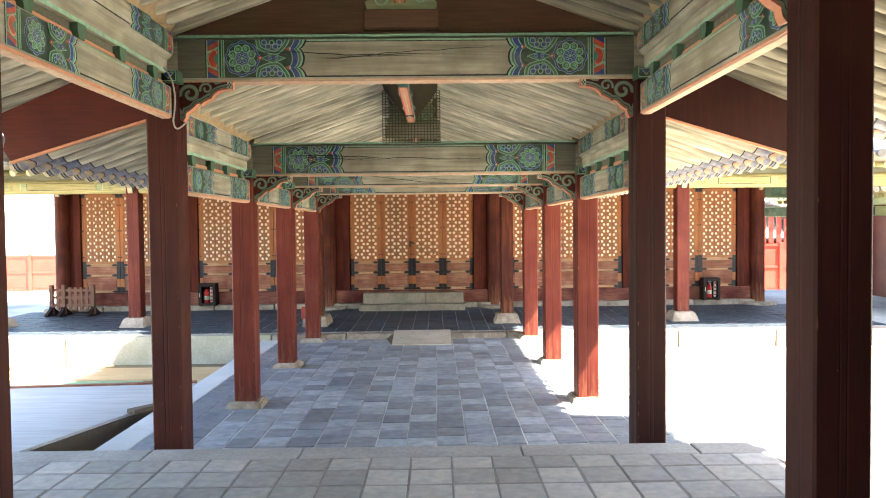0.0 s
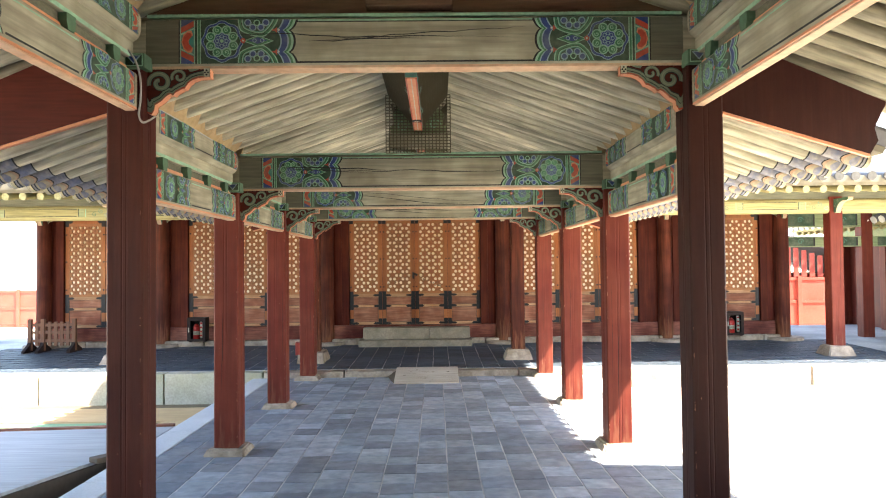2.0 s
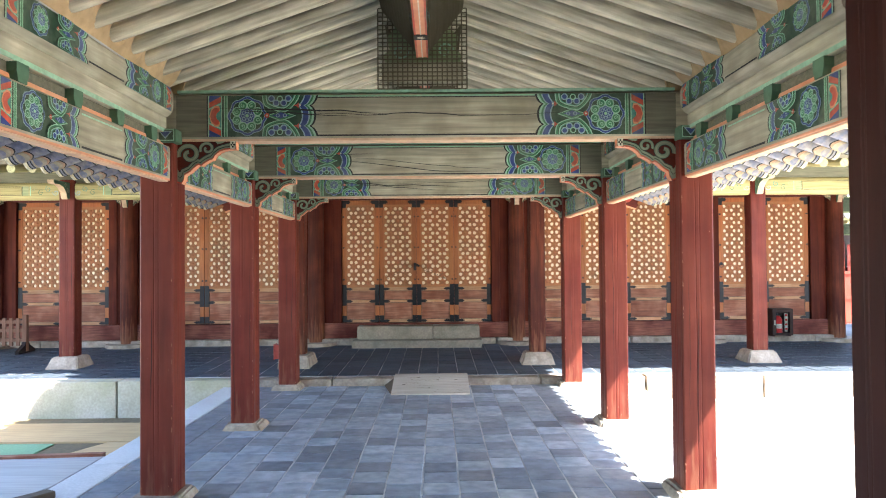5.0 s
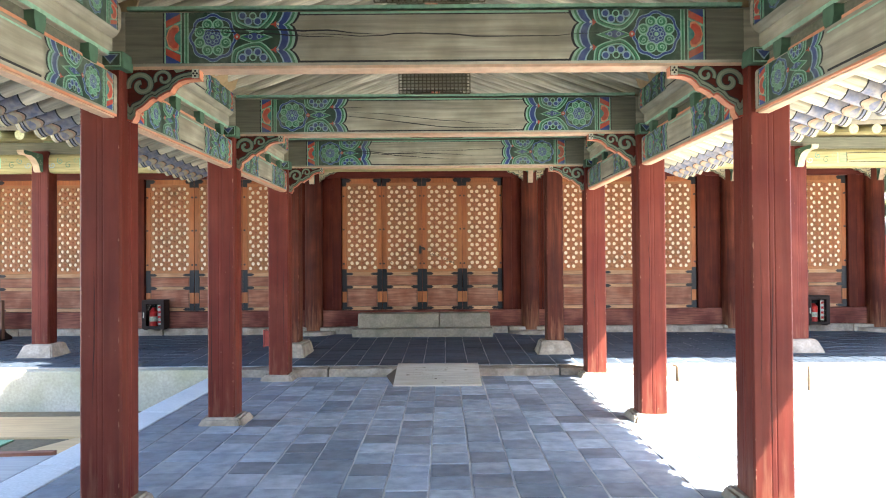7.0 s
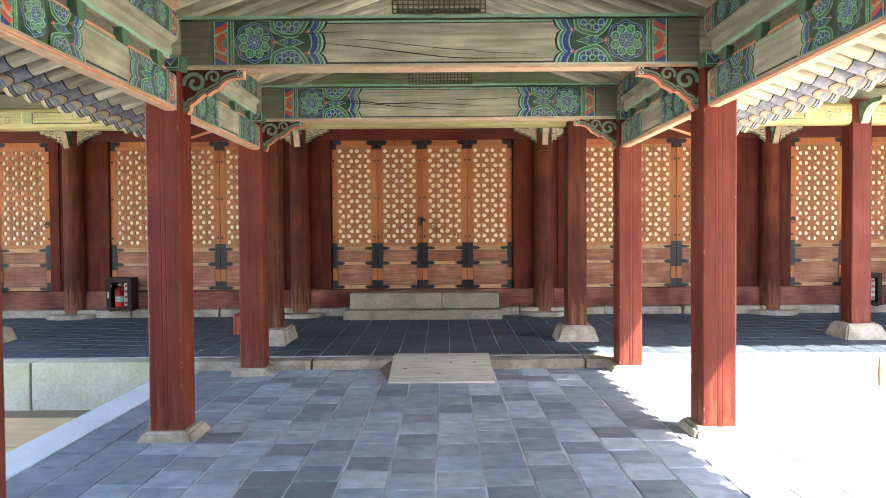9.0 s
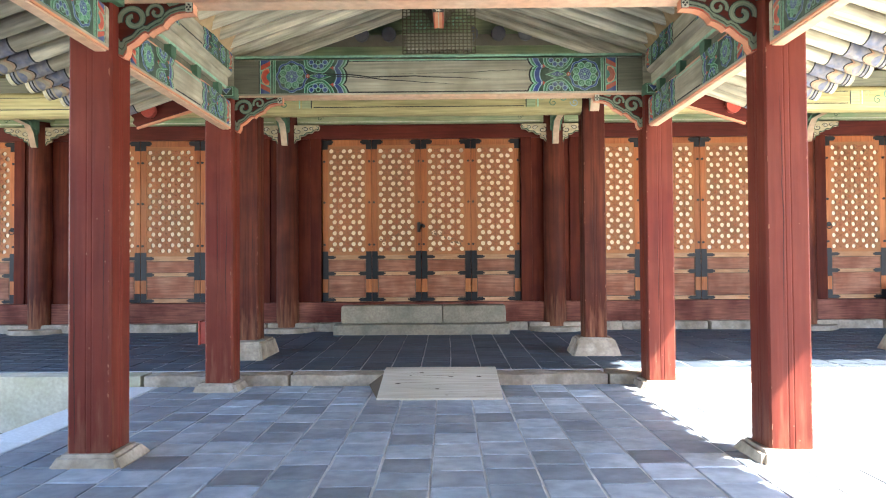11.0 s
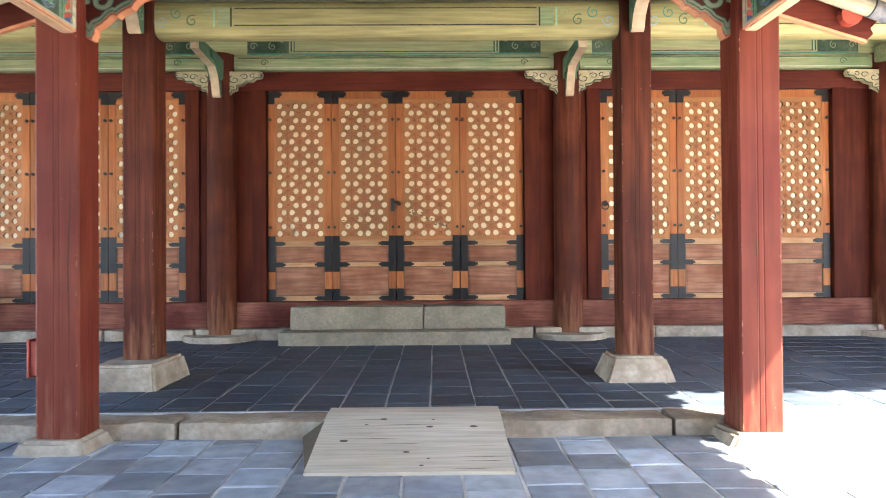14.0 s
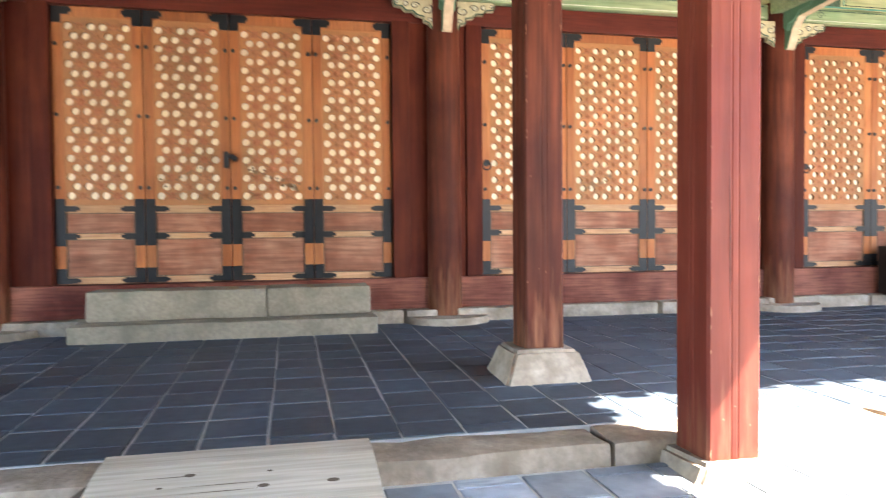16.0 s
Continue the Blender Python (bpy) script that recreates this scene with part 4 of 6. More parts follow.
def ridge_bearer(y0, y1, lift):
    t = thing("ridge_bearer", "orange and green painted bearer under the roof ridge", "beam", "ridge bearers")
    z = 3.30 + lift
    b = B()
    box(b, XC - 0.045, XC + 0.045, y0, y1, z, z + 0.26, 0.008)
    part("timber", b, TEAL, t)
    b = B()
    box(b, XC - 0.043, XC + 0.043, y0, y1, z - 0.006, z + 0.003)
    part("orange_underside", b, ORANGE, t)
    b = B()
    box(b, XC - 0.004, XC + 0.004, y0, y1, z - 0.009, z - 0.004)
    part("cream_line", b, CREAM, t)
    b = B()
    for s in (-1, 1):
        box(b, XC + s * 0.038 - 0.006, XC + s * 0.038 + 0.006, y0, y1, z - 0.010, z - 0.003)
    part("red_line", b, REDP, t)
    b = B()
    box(b, XC - 0.047, XC + 0.047, y1 - 0.52, y1 - 0.42, z - 0.012, z + 0.05)
    part("black_star_block", b, BLACK, t)
    p = Paint(lambda u, v, w: Vector((XC + u, y1 - 0.47 + v, z - 0.0125 - w)))
    p.flower(0, 0, 0.03, CREAM, 1, lobes=5, depth=0.3, n=20)
    part("star", p.mesh(), None, t)
    for s in (-1, 1):
        p = Paint(lambda u, v, w: Vector((XC + s * (0.0465 + w), u, v)))
        motif(p, y0 + 0.1, 1, 0.2, z + 0.03, 0.6)
        part("painted_pattern", p.mesh(), None, t)
        p = Paint(lambda u, v, w: Vector((XC + s * (0.0465 + w), u, v)))
        motif(p, y1 - 0.3, -1, 0.2, z + 0.03, 0.6)
        part("painted_pattern", p.mesh(), None, t)


def ridge_board(y, lift):
    """Carved board standing on a cross beam to carry the ridge."""
    t = thing("ridge_post", "dark carved board standing on a cross beam behind bird net", "post", "ridge posts")
    z = 3.115 + lift
    b = B()
    box(b, XC - 0.31, XC + 0.31, y - 0.07, y + 0.07, z + 0.02, z + 0.17, 0.01)
    part("plinth", b, BROWN if lift == HIGH else GREY_X, t)
    pts = [(-0.28, 0), (-0.30, 0.06), (-0.25, 0.10), (-0.27, 0.20), (-0.21, 0.26), (-0.22, 0.36), (-0.13, 0.42), (-0.12, 0.5), (0.12, 0.5), (0.13, 0.42),
           (0.22, 0.36), (0.21, 0.26), (0.27, 0.20), (0.25, 0.10), (0.30, 0.06), (0.28, 0)]
    b = B()
    prism(b, pts, lambda u, v, w: Vector((XC + u, y - 0.05 + w, z + 0.17 + v)), 0.10)
    board = part("carved_board", b, GREEN_BEAM, t)
    for s in (-1, 1):
        for q in (-1, 1):
            for u0, v0, r, w0, mat in ((0.17, 0.09, 0.07, 0.014, LGREEN), (0.13, 0.26, 0.06, 0.012, ORANGE)):
                p = Paint(lambda u, v, w: Vector((XC + u, y + s * (0.0515 + w), z + 0.17 + v)))
                p.spiral(q * u0, v0, r, r * 0.2, 0, q * 8, w0, mat, 1)
                part("painted_scroll", p.mesh(), None, board)


def bird_net(y0, y1, lift):
    """Two sloping strips of dark net beside the ridge bearer, and a drop at the far end, of crossing strands."""
    za, zb = 3.34 + lift, 3.655 + lift
    verts, faces = [], []

    def strand(a, b, w):
        a, b = Vector(a), Vector(b)
        d = (b - a).normalized()
        n = d.cross(Vector((0, 0, 1)) if abs(d.z) < 0.9 else Vector((1, 0, 0))).normalized() * w
        e = d.cross(n).normalized() * w
        k = len(verts)
        verts.extend([a + n, a - n, b - n, b + n, a + e, a - e, b - e, b + e])
        faces.extend([(k, k + 1, k + 2, k + 3), (k + 4, k + 5, k + 6, k + 7)])
    for s in (-1, 1):
        A, Bp = (XC + s * 0.05, za), (XC + s * 0.30, zb)
        for i in range(12):
            f = i / 11
            x, z = A[0] + (Bp[0] - A[0]) * f, A[1] + (Bp[1] - A[1]) * f
            strand((x, y0, z), (x, y1, z), 0.0048)
        k = int((y1 - y0) / 0.026)
        for i in range(k + 1):
            y = y0 + (y1 - y0) * i / k
            strand((A[0], y, A[1]), (Bp[0], y, Bp[1]), 0.0048)
    for i in range(19):
        x = XC - 0.33 + 0.66 * i / 18
        strand((x, y1, 3.06 + lift), (x, y1, 3.66 + lift - 0.0 * abs(x - XC)), 0.0048)
    for i in range(20):
        z = 3.06 + lift + 0.6 * i / 19
        strand((XC - 0.33, y1, z), (XC + 0.33, y1, z), 0.0048)
    me = bpy.data.meshes.new("mesh")
    me.from_pydata(verts, [], faces)
    me.materials.append(NET)
    tagged(new("bird_net", me), "dark bird net hung under the roof ridge", "net", "bird nets")


for a, c in zip(ROWS_Y[:-1], ROWS_Y[1:]):
    ridge_bearer(a + 0.2, c - 0.16, LOW)
    bird_net(a + 0.2, c - 0.16, LOW)
    ridge_board(c, LOW)
ridge_bearer(2.0, ROWS_Y[0] - 0.2, HIGH)
ridge_board(ROWS_Y[0], HIGH)

# walls added out of view to hold light off the entrance
bm = B()
box(bm, -14, 14, -12.2, -12.0, -0.5, 5.0)
box(bm, -4.8, -4.6, -5.0, 0.0, -0.5, 3.4)
box(bm, 4.4, 4.6, -5.0, 3.4, -0.5, 3.0)
solid("wall_behind", bm, RED_H, "unseen dark red walls added round the entrance platform to block light", "wall", "structure")

# gable infill above the first cross beam
bm = B()
prism(bm, [(XL - 0.1, 3.73), (XR + 0.1, 3.73), (XR + 0.1, 3.75), (XC, 4.36), (XL - 0.1, 3.75)], lambda u, v, w: Vector((u, 6.10 + w, v)), 0.05)
solid("gable_board", bm, BROWN, "dark brown boarded gable infill above the first cross beam", "gable", "structure")


def bargeboard(s, y, x0, z0, x1, z1, h0, h1, label, hook=0.12, mat=RED_H):
    t = thing("bargeboard", label, "bargeboard", "bargeboards")
    b = B()
    pts = [(x0, z0), (x0, z0 - h0), (x1 - hook, z1 - h1), (x1 - hook * 0.5, z1 - h1 * 0.75), (x1 - hook * 0.7, z1 - h1 * 0.5), (x1, z1 - 0.02), (x1, z1)]
    prism(b, [(XC + s * u, v) for u, v in pts], lambda u, v, w: Vector((u, y + w, v)), 0.05)
    part("board", b, mat, t)
    b = B()
    k = 0.022
    prism(b, [(XC + s * u, v) for u, v in ((x0, z0 - h0 - k), (x1 - hook, z1 - h1 - k), (x1 - hook, z1 - h1 - 0.001), (x0, z0 - h0 - 0.001))],
          lambda u, v, w: Vector((u, y + 0.004 + w, v)), 0.04)
    part("edge_strip", b, ORANGE, t)
    return t


for s in (-1, 1):
    # right-hand board coloured darker, its deep shade baked into the paint
    bargeboard(s, 6.105, 2.13, 3.62, 3.45, 3.06, 0.58, 0.38, "wide dark red bargeboard of the entrance roof", mat=RED_DEEP_SHADE if s > 0 else RED_H)
    t = bargeboard(s, 13.72, 2.1, 3.10, 3.22, 2.74, 0.20, 0.16, "red bargeboard end with a flower boss under the hall eaves", 0.08)
    b = rod(B(), (XC + s * 3.0, 13.66, 2.74), (XC + s * 3.0, 13.74, 2.74), 0.075, n=12)
    part("flower_boss", b, RED_BRIGHT, t, "bright red flower boss")

# ---- hall: wall, columns, beams ----
bm = B()
box(bm, -8.9, 7.95, WALL_Y + 0.05, WALL_Y + 0.22, HALL_BACK, 4.2)
solid("wall_hall", bm, RED_H, "dark red boarded wall behind the lattice doors", "wall", "structure")
bm = B()
box(bm, -8.9, 7.9, WALL_Y + 3, WALL_Y + 3.2, -0.4, 1.0)
solid("wall_back", bm, RED_H, "low plain wall behind the hall", "wall", "structure")
rng = random.Random(8)
kerb_blocks("footing_hall", "grey granite footing stones under the hall's wall",
            [(a, b, WALL_Y - 0.22 + rng.uniform(-0.02, 0.02), WALL_Y + 0.2, HALL_BACK - 0.05, HALL_BACK + 0.145) for a, b in split(-9.0, 8.1, 1.3, 0.02, rng)], GRANITE, "footing")
bm = B()
box(bm, -8.87, 7.93, WALL_Y - 0.10, WALL_Y + 0.10, 0.275, 0.575, 0.012)
solid("sill_beam", bm, RED_SILL, "worn dark red sill beam below the doors", "beam", "structure")
bm = B()
box(bm, -8.87, 7.93, WALL_Y - 0.06, WALL_Y + 0.10, 3.035, 3.25, 0.010)
solid("lintel_beam", bm, RED_H, "dark red lintel above the doors", "beam", "structure")
t = thing("wall_plate", "faded green painted beam above the door lintel", "beam", kind="structure")
bm = B()
box(bm, -9.4, 8.4, WALL_Y - 0.13, WALL_Y + 0.12, 3.255, 3.42, 0.02)
part("timber", bm, GREEN_BEAM, t)
bm = B()
box(bm, -9.4, 8.4, WALL_Y - 0.10, WALL_Y + 0.10, 3.425, 3.72, 0.03)
part("upper_timber", bm, YELLOW_DULL, t, "faded olive-green upper timber")
p = Paint(lambda u, v, w: Vector((u, WALL_Y - 0.1015 - w, v)))
q2 = Paint(lambda u, v, w: Vector((u, WALL_Y - 0.1315 - w, v)))
for a, c in zip(HALL_X[:-1], HALL_X[1:]):
    for e, s in ((a + 0.30, 1), (c - 0.30, -1)):
        p.rect(min(e, e + s * 0.48), max(e, e + s * 0.48), 3.455, 3.70, DGREEN, 1)
        for i in range(4):
            p.spiral(e + s * (0.07 + 0.11 * i), 3.535 + 0.09 * (i % 2), 0.052, 0.01, i, i + 8, 0.010, GREEN_PALE, 2)
        for k, mat in ((0.50, BLACK), (0.515, LGREEN), (0.535, DGREEN)):
            p.rect(min(e + s * k, e + s * (k + 0.013)), max(e + s * k, e + s * (k + 0.013)), 3.47, 3.70, mat, 3)
        q2.spiral(e + s * 0.2, 3.335, 0.05, 0.01, 0, 8, 0.010, DGREEN, 1)
    p.rect(a + 0.30, c - 0.30, 3.436, 3.455, TEAL, 1)
    p.rect(a + 0.82, c - 0.82, 3.468, 3.477, BLACK, 1)
    q2.rect(a + 0.2, c - 0.2, 3.275, 3.284, CREAM, 1)
    q2.rect(a + 0.2, c - 0.2, 3.385, 3.397, DGREEN, 1)
part("painted_lines", p.mesh(), None, t)
part("painted_lines", q2.mesh(), None, t)


def hall_wall_column(x):
    t = thing("wall_column", "round worn red column in the hall's wall", "column", "hall wall columns", m=pose(x, WALL_Y - 0.10, HALL_BACK))
    b = rod(B(), (0, 0, -0.06), (0, 0, 0.085), 0.45, 0.42, n=28)
    part("base_stone", b, GRANITE, t, "round granite base stone", smooth=True)
    b = rod(B(), (0, 0, 0.08), (0, 0, 3.3), 0.165, 0.158, n=20)
    part("shaft", b, RED_WORN, t, smooth=True)
    # carved wings to both sides and a projecting tongue
    for s in (-1, 1):
        pts = [(0.14, 0.0), (0.14, -0.40), (0.18, -0.44), (0.21, -0.36), (0.27, -0.34), (0.27, -0.27), (0.35, -0.25), (0.40, -0.19), (0.48, -0.19), (0.52, -0.13), (0.60, -0.12),
               (0.62, -0.05), (0.60, 0.0)]
        b = B()
        prism(b, [(s * (u * 0.84 - 0.02), v * 0.62) for u, v in pts], lambda u, v, w: Vector((u, -0.10 + w, 3.09 + v)), 0.06)
        wing = part("bracket", b, PALE_CARVED, t, "pale carved scroll bracket")
        p = Paint(lambda u, v, w: Vector((s * (u * 0.84 - 0.02), -0.1015 - w * 2, 3.09 + v * 0.62)))
        for cu, cv, r, a0, a1 in ((0.235, -0.15, 0.085, 2, 9), (0.37, -0.10, 0.062, 3, -5), (0.48, -0.085, 0.05, 1, 8), (0.19, -0.31, 0.045, 0, 6), (0.57, -0.06, 0.035, 2, -4)):
            p.spiral(cu, cv, r, r * 0.3, a0, a1, 0.014, BLACK, 1)
            p.spiral(cu, cv, r * 0.62, r * 0.2, a0, a1, 0.012, CREAM, 2)
        for (u0, v0), (u1, v1) in zip(pts[1:-1], pts[2:]):
            p.poly([(u0, v0), (u1, v1), (u1 - 0.012, v1 + 0.022), (u0 - 0.012, v0 + 0.022)], DGREEN, 1)
        part("painted_scrolls", p.mesh(), None, wing)
    b = B()
    pts = [(-0.10, 3.24), (-0.10, 2.80), (-0.17, 2.775), (-0.20, 2.79), (-0.27, 2.98), (-0.36, 3.075), (-0.90, 3.12), (-0.90, 3.24)]
    prism(b, pts, lambda u, v, w: Vector((-0.045 + w, u, v)), 0.09)
    for f in b.faces:
        f.material_index = 1 if len(f.verts) == 4 else 0
    part("tongue", finish(b, [GREEN_DULL, TONGUE]), None, t, "projecting carved bracket tongue with a pale underside")
    b = B()
    pts = [(-0.05, 3.20), (-0.05, 3.0), (-0.10, 2.96), (-0.12, 3.03), (-0.2, 3.05), (-0.28, 3.12), (-0.42, 3.13), (-0.46, 3.2)]
    prism(b, pts, lambda u, v, w: Vector((-0.075 + w, u - 0.12, v)), 0.15)
    part("cheek_block", b, GREEN_DULL, t, "dark green carved cheek block")
    return t


for x in HALL_X:
    hall_wall_column(x)

# ---- hall front columns and beam ----
FRONT_Y = 14.52
for k, x in enumerate((-8.9, -6.05, -2.33, 1.58, 5.2, 7.72)):
    column(x, FRONT_Y, HALL_Z, 3.16, 0.25, 40 + k, "square red wooden hall column on a tall trapezoid granite base", "hall columns", RED_WORN if abs(x) < 4 else RED, (0.27, 0.235, 0.20) if k == 2 else (0.29, 0.20, 0.20), 0.16 if k == 2 else 0.0)
t = thing("hall_eaves_beam", "faded yellow-green rounded eaves beam of the hall", "beam")
b = B()
prism(b, rounded(0.225, 0.285, 0.075), lambda u, v, w: Vector((-12 + w, FRONT_Y + u, 2.985 + v)), 23)
part("timber", b, YELLOWG, t, smooth=True)
# upper timber is dark to paint in the shaded gap over the beam
b = B()
box(b, -12, 11, FRONT_Y - 0.07, FRONT_Y + 0.07, 3.12, 3.30, 0.01)
part("upper_timber", b, GREY_DARK, t, "upper timber coloured dark for the shaded gap above the beam")
p = Paint(lambda u, v, w: Vector((u, FRONT_Y - 0.1140 - w, v)))
for a, c in zip((-8.9, -6.05, -2.33, 1.55, 5.2), (-6.05, -2.33, 1.55, 5.2, 7.72)):
    p.rect(a + 0.75, c - 0.75, 2.915, 2.925, BLACK, 1)
    p.rect(a + 0.75, c - 0.75, 3.05, 3.058, BLACK, 1)
    for e, s in ((a + 0.72, -1), (c - 0.72, 1)):
        p.rect(min(e, e + s * 0.1), max(e, e + s * 0.1), 2.91, 3.06, GREEN_BEAM, 1)
        for k in range(4):
            p.spiral(e + s * (0.18 + 0.12 * k), 2.985 + 0.03 * (-1) ** k, 0.055, 0.012, k, k + 8, 0.010, (GREEN_BEAM, GREEN_DULL, TEAL, LBLUE)[k], 1)
        p.rect(min(e + s * 0.64, e + s * 0.652), max(e + s * 0.64, e + s * 0.652), 2.90, 3.07, BLACK, 1)
        p.rect(min(e + s * 0.12, e + s * 0.135), max(e + s * 0.12, e + s * 0.135), 2.91, 3.06, LGREEN, 1)
        p.rect(min(e, e - s * 0.012), max(e, e - s * 0.012), 2.91, 3.06, BLACK, 2)
part("painted_lines", p.mesh(), None, t)
for x in (-8.9, -6.05, -2.33, 1.58, 5.2, 7.72):
    b = B()
    pts = [(-0.12, 2.86), (-0.17, 2.84), (-0.20, 2.86), (-0.235, 2.95), (-0.31, 3.02), (-0.42, 3.055), (-0.56, 3.05), (-0.60, 3.075), (-0.60, 3.11), (-0.12, 3.11)]
    prism(b, pts, lambda u, v, w: Vector((x - 0.05 + w, FRONT_Y + u, v)), 0.10)
    for f in b.faces:
        f.material_index = 1 if len(f.verts) == 4 else 0
    end = part("tongue", finish(b, [GREEN_DULL, TONGUE]), None, t, "pale carved tongue curving out before a column")
    for q in (-1, 1):
        p = Paint(lambda u, v, w: Vector((x + q * (0.0505 + w), FRONT_Y + u, v)))
        p.spiral(-0.26, 3.06, 0.04, 0.01, 0, 8, 0.009, GREEN_PALE, 1)
        p.spiral(-0.17, 2.98, 0.05, 0.01, 2, 9, 0.010, GREEN_PALE, 1)
        part("painted_scrolls", p.mesh(), None, end)
# tie beams from the front columns to the wall
for x in (-8.9, -6.05, 5.2, 7.72):
    b = B()
    box(b, x - 0.10, x + 0.10, FRONT_Y + 0.13, WALL_Y - 0.14, 3.30, 3.50, 0.03)
    solid("tie_beam", b, GREEN_BEAM, "green painted tie beam across the hall veranda", "beam", group="hall tie beams")

# ---- hall roof ----
HS = 0.16


def hall_roof():
    t = thing("roof_hall", "large tiled hall roof with rafters over the veranda", "roof", kind="structure")
    ang = math.atan(HS)
    length = (WALL_Y + 1.0 - 13.05) / math.cos(ang)
    top = 3.33 + HS * (WALL_Y + 1.0 - FRONT_Y) + 0.13
    m = Matrix.Translation((-12.0, WALL_Y + 1.0, top)) @ Matrix.Rotation(-math.pi / 2, 4, "Z") @ Matrix.Rotation(ang, 4, "Y")
    # local x runs down the slope, local y along the building
    cut0, cut1 = 12 + XC - 3.10, 12 + XC + 3.10
    inner = (WALL_Y + 1.0 - 13.80) / math.cos(ang)
    b = B()
    for a, c, ln in ((0, cut0, length), (cut0, cut1, inner), (cut1, 23, length)):
        box(b, 0, ln, a, c, 0.0, 0.05)
        box(b, 0, ln + 0.1, a, c, 0.055, 0.17)
    part("roof_deck", b, PLASTER, t, m=m)
    b, e = B(), B()
    for i in range(82):
        y = 0.14 + i * 0.28
        ln = inner if cut0 < y < cut1 else length
        rod(b, (0, y, 0.17), (ln + 0.15, y, 0.17), 0.075, n=10)
        if ln == length:
            rod(e, (ln + 0.148, y, 0.17), (ln + 0.175, y, 0.17), 0.078, n=14)
    part("roof_tiles", b, ROOF_TILE, t, smooth=True, m=m)
    tagged(part("tile_ends", e, CLAY_END, t, m=m), kind="stuff")
    long = finish(rod(B(), (0.0, 0, -0.06), (length - 0.02, 0, -0.06), 0.065, n=10), YELLOWG, True)
    short = finish(rod(B(), (0.0, 0, -0.06), (inner - 0.02, 0, -0.06), 0.065, n=10), YELLOWG, True)
    for i in range(76):
        y = 0.15 + i * 0.30
        part("rafter", short if cut0 < y < cut1 else long, None, t, m=m @ Matrix.Translation((0, y, 0)))


hall_roof()
bm = B()
for s in (-1, 1):
    prism(bm, [(XC, 3.87), (XC + s * 1.9, 3.205), (XC + s * 1.9, 3.26), (XC, 3.93)], lambda u, v, w: Vector((u, 13.76 + w, v)), 1.9)
solid("valley_deck", bm, PLASTER, "grey plaster deck where corridor and hall roofs meet", "roof", "structure")
bm = B()
box(bm, -3.4, 3.1, FRONT_Y + 0.08, FRONT_Y + 0.12, 3.28, 3.9)
for s in (-1, 1):
    prism(bm, [(XC + s * 1.3, 3.50), (XC + s * 3.3, 2.86), (XC + s * 3.3, 3.40), (XC + s * 1.3, 3.75)], lambda u, v, w: Vector((u, 13.755 + w, v)), 0.03)
prism(bm, [(XC - 1.9, 3.16), (XC + 1.9, 3.16), (XC + 1.9, 3.19), (XC, 3.83), (XC - 1.9, 3.19)], lambda u, v, w: Vector((u, 13.70 + w, v)), 0.025)
solid("valley_infill", bm, GREEN_BEAM, "green painted infill above the hall's eaves beam", "wall", "structure")


# ---- lattice doors ----
def lattice_mesh(w, h):
    """Board of triangles with round openings, flowers where the bars would cross."""
    b = B()
    dx, dy = 0.145, 0.168
    nx, ny = max(2, round(w / dx)), round(h / dy)
    dx, dy = w / nx, h / ny
    t = 0.027

    def node(i, j):
        return Vector((i * dx, 0, j * dy + (dy / 2 if i % 2 else 0)))

    def tri(pts):
        pts = [Vector((min(max(p.x, 0), w), 0, min(max(p.z, 0), h))) for p in pts]
        c = sum(pts, Vector()) / 3
        area = abs((pts[1] - pts[0]).cross(pts[2] - pts[0]).y)
        if area < 1e-4:
            return
        if area < 0.6 * dx * dy:
            b.faces.new([b.verts.new(p) for p in pts])
            return
        outer, hole, back = [], [], []
        n = 12
        for k in range(n):
            p0, p1 = pts[k // 4], pts[(k // 4 + 1) % 3]
            q = p0.lerp(p1, (k % 4) / 4)
            d = (q - c).normalized()
            outer.append(b.verts.new(q))
            hole.append(b.verts.new(c + d * 0.034))
            back.append(b.verts.new(c + d * 0.034 + Vector((0, t, 0))))
        for k in range(n):
            j = (k + 1) % n
            b.faces.new((outer[k], outer[j], hole[j], hole[k]))
            b.faces.new((hole[k], hole[j], back[j], back[k]))
    for i in range(nx):
        for j in range(-1, ny + 1):
            if i % 2 == 0:
                tri((node(i, j), node(i, j + 1), node(i + 1, j)))
                tri((node(i + 1, j), node(i, j + 1), node(i + 1, j + 1)))
            else:
                tri((node(i, j), node(i + 1, j + 1), node(i + 1, j)))
                tri((node(i, j), node(i, j + 1), node(i + 1, j + 1)))
    return finish(b, LATTICE), [(p.x, p.z) for i in range(nx + 1) for j in range(ny + 1) for p in (node(i, j),) if 0.02 < p.x < w - 0.02 and 0.02 < p.z < h - 0.02]


LEAF_Z, LEAF_H, ST = 0.58, 2.455, 0.089
leaf_cache = {}


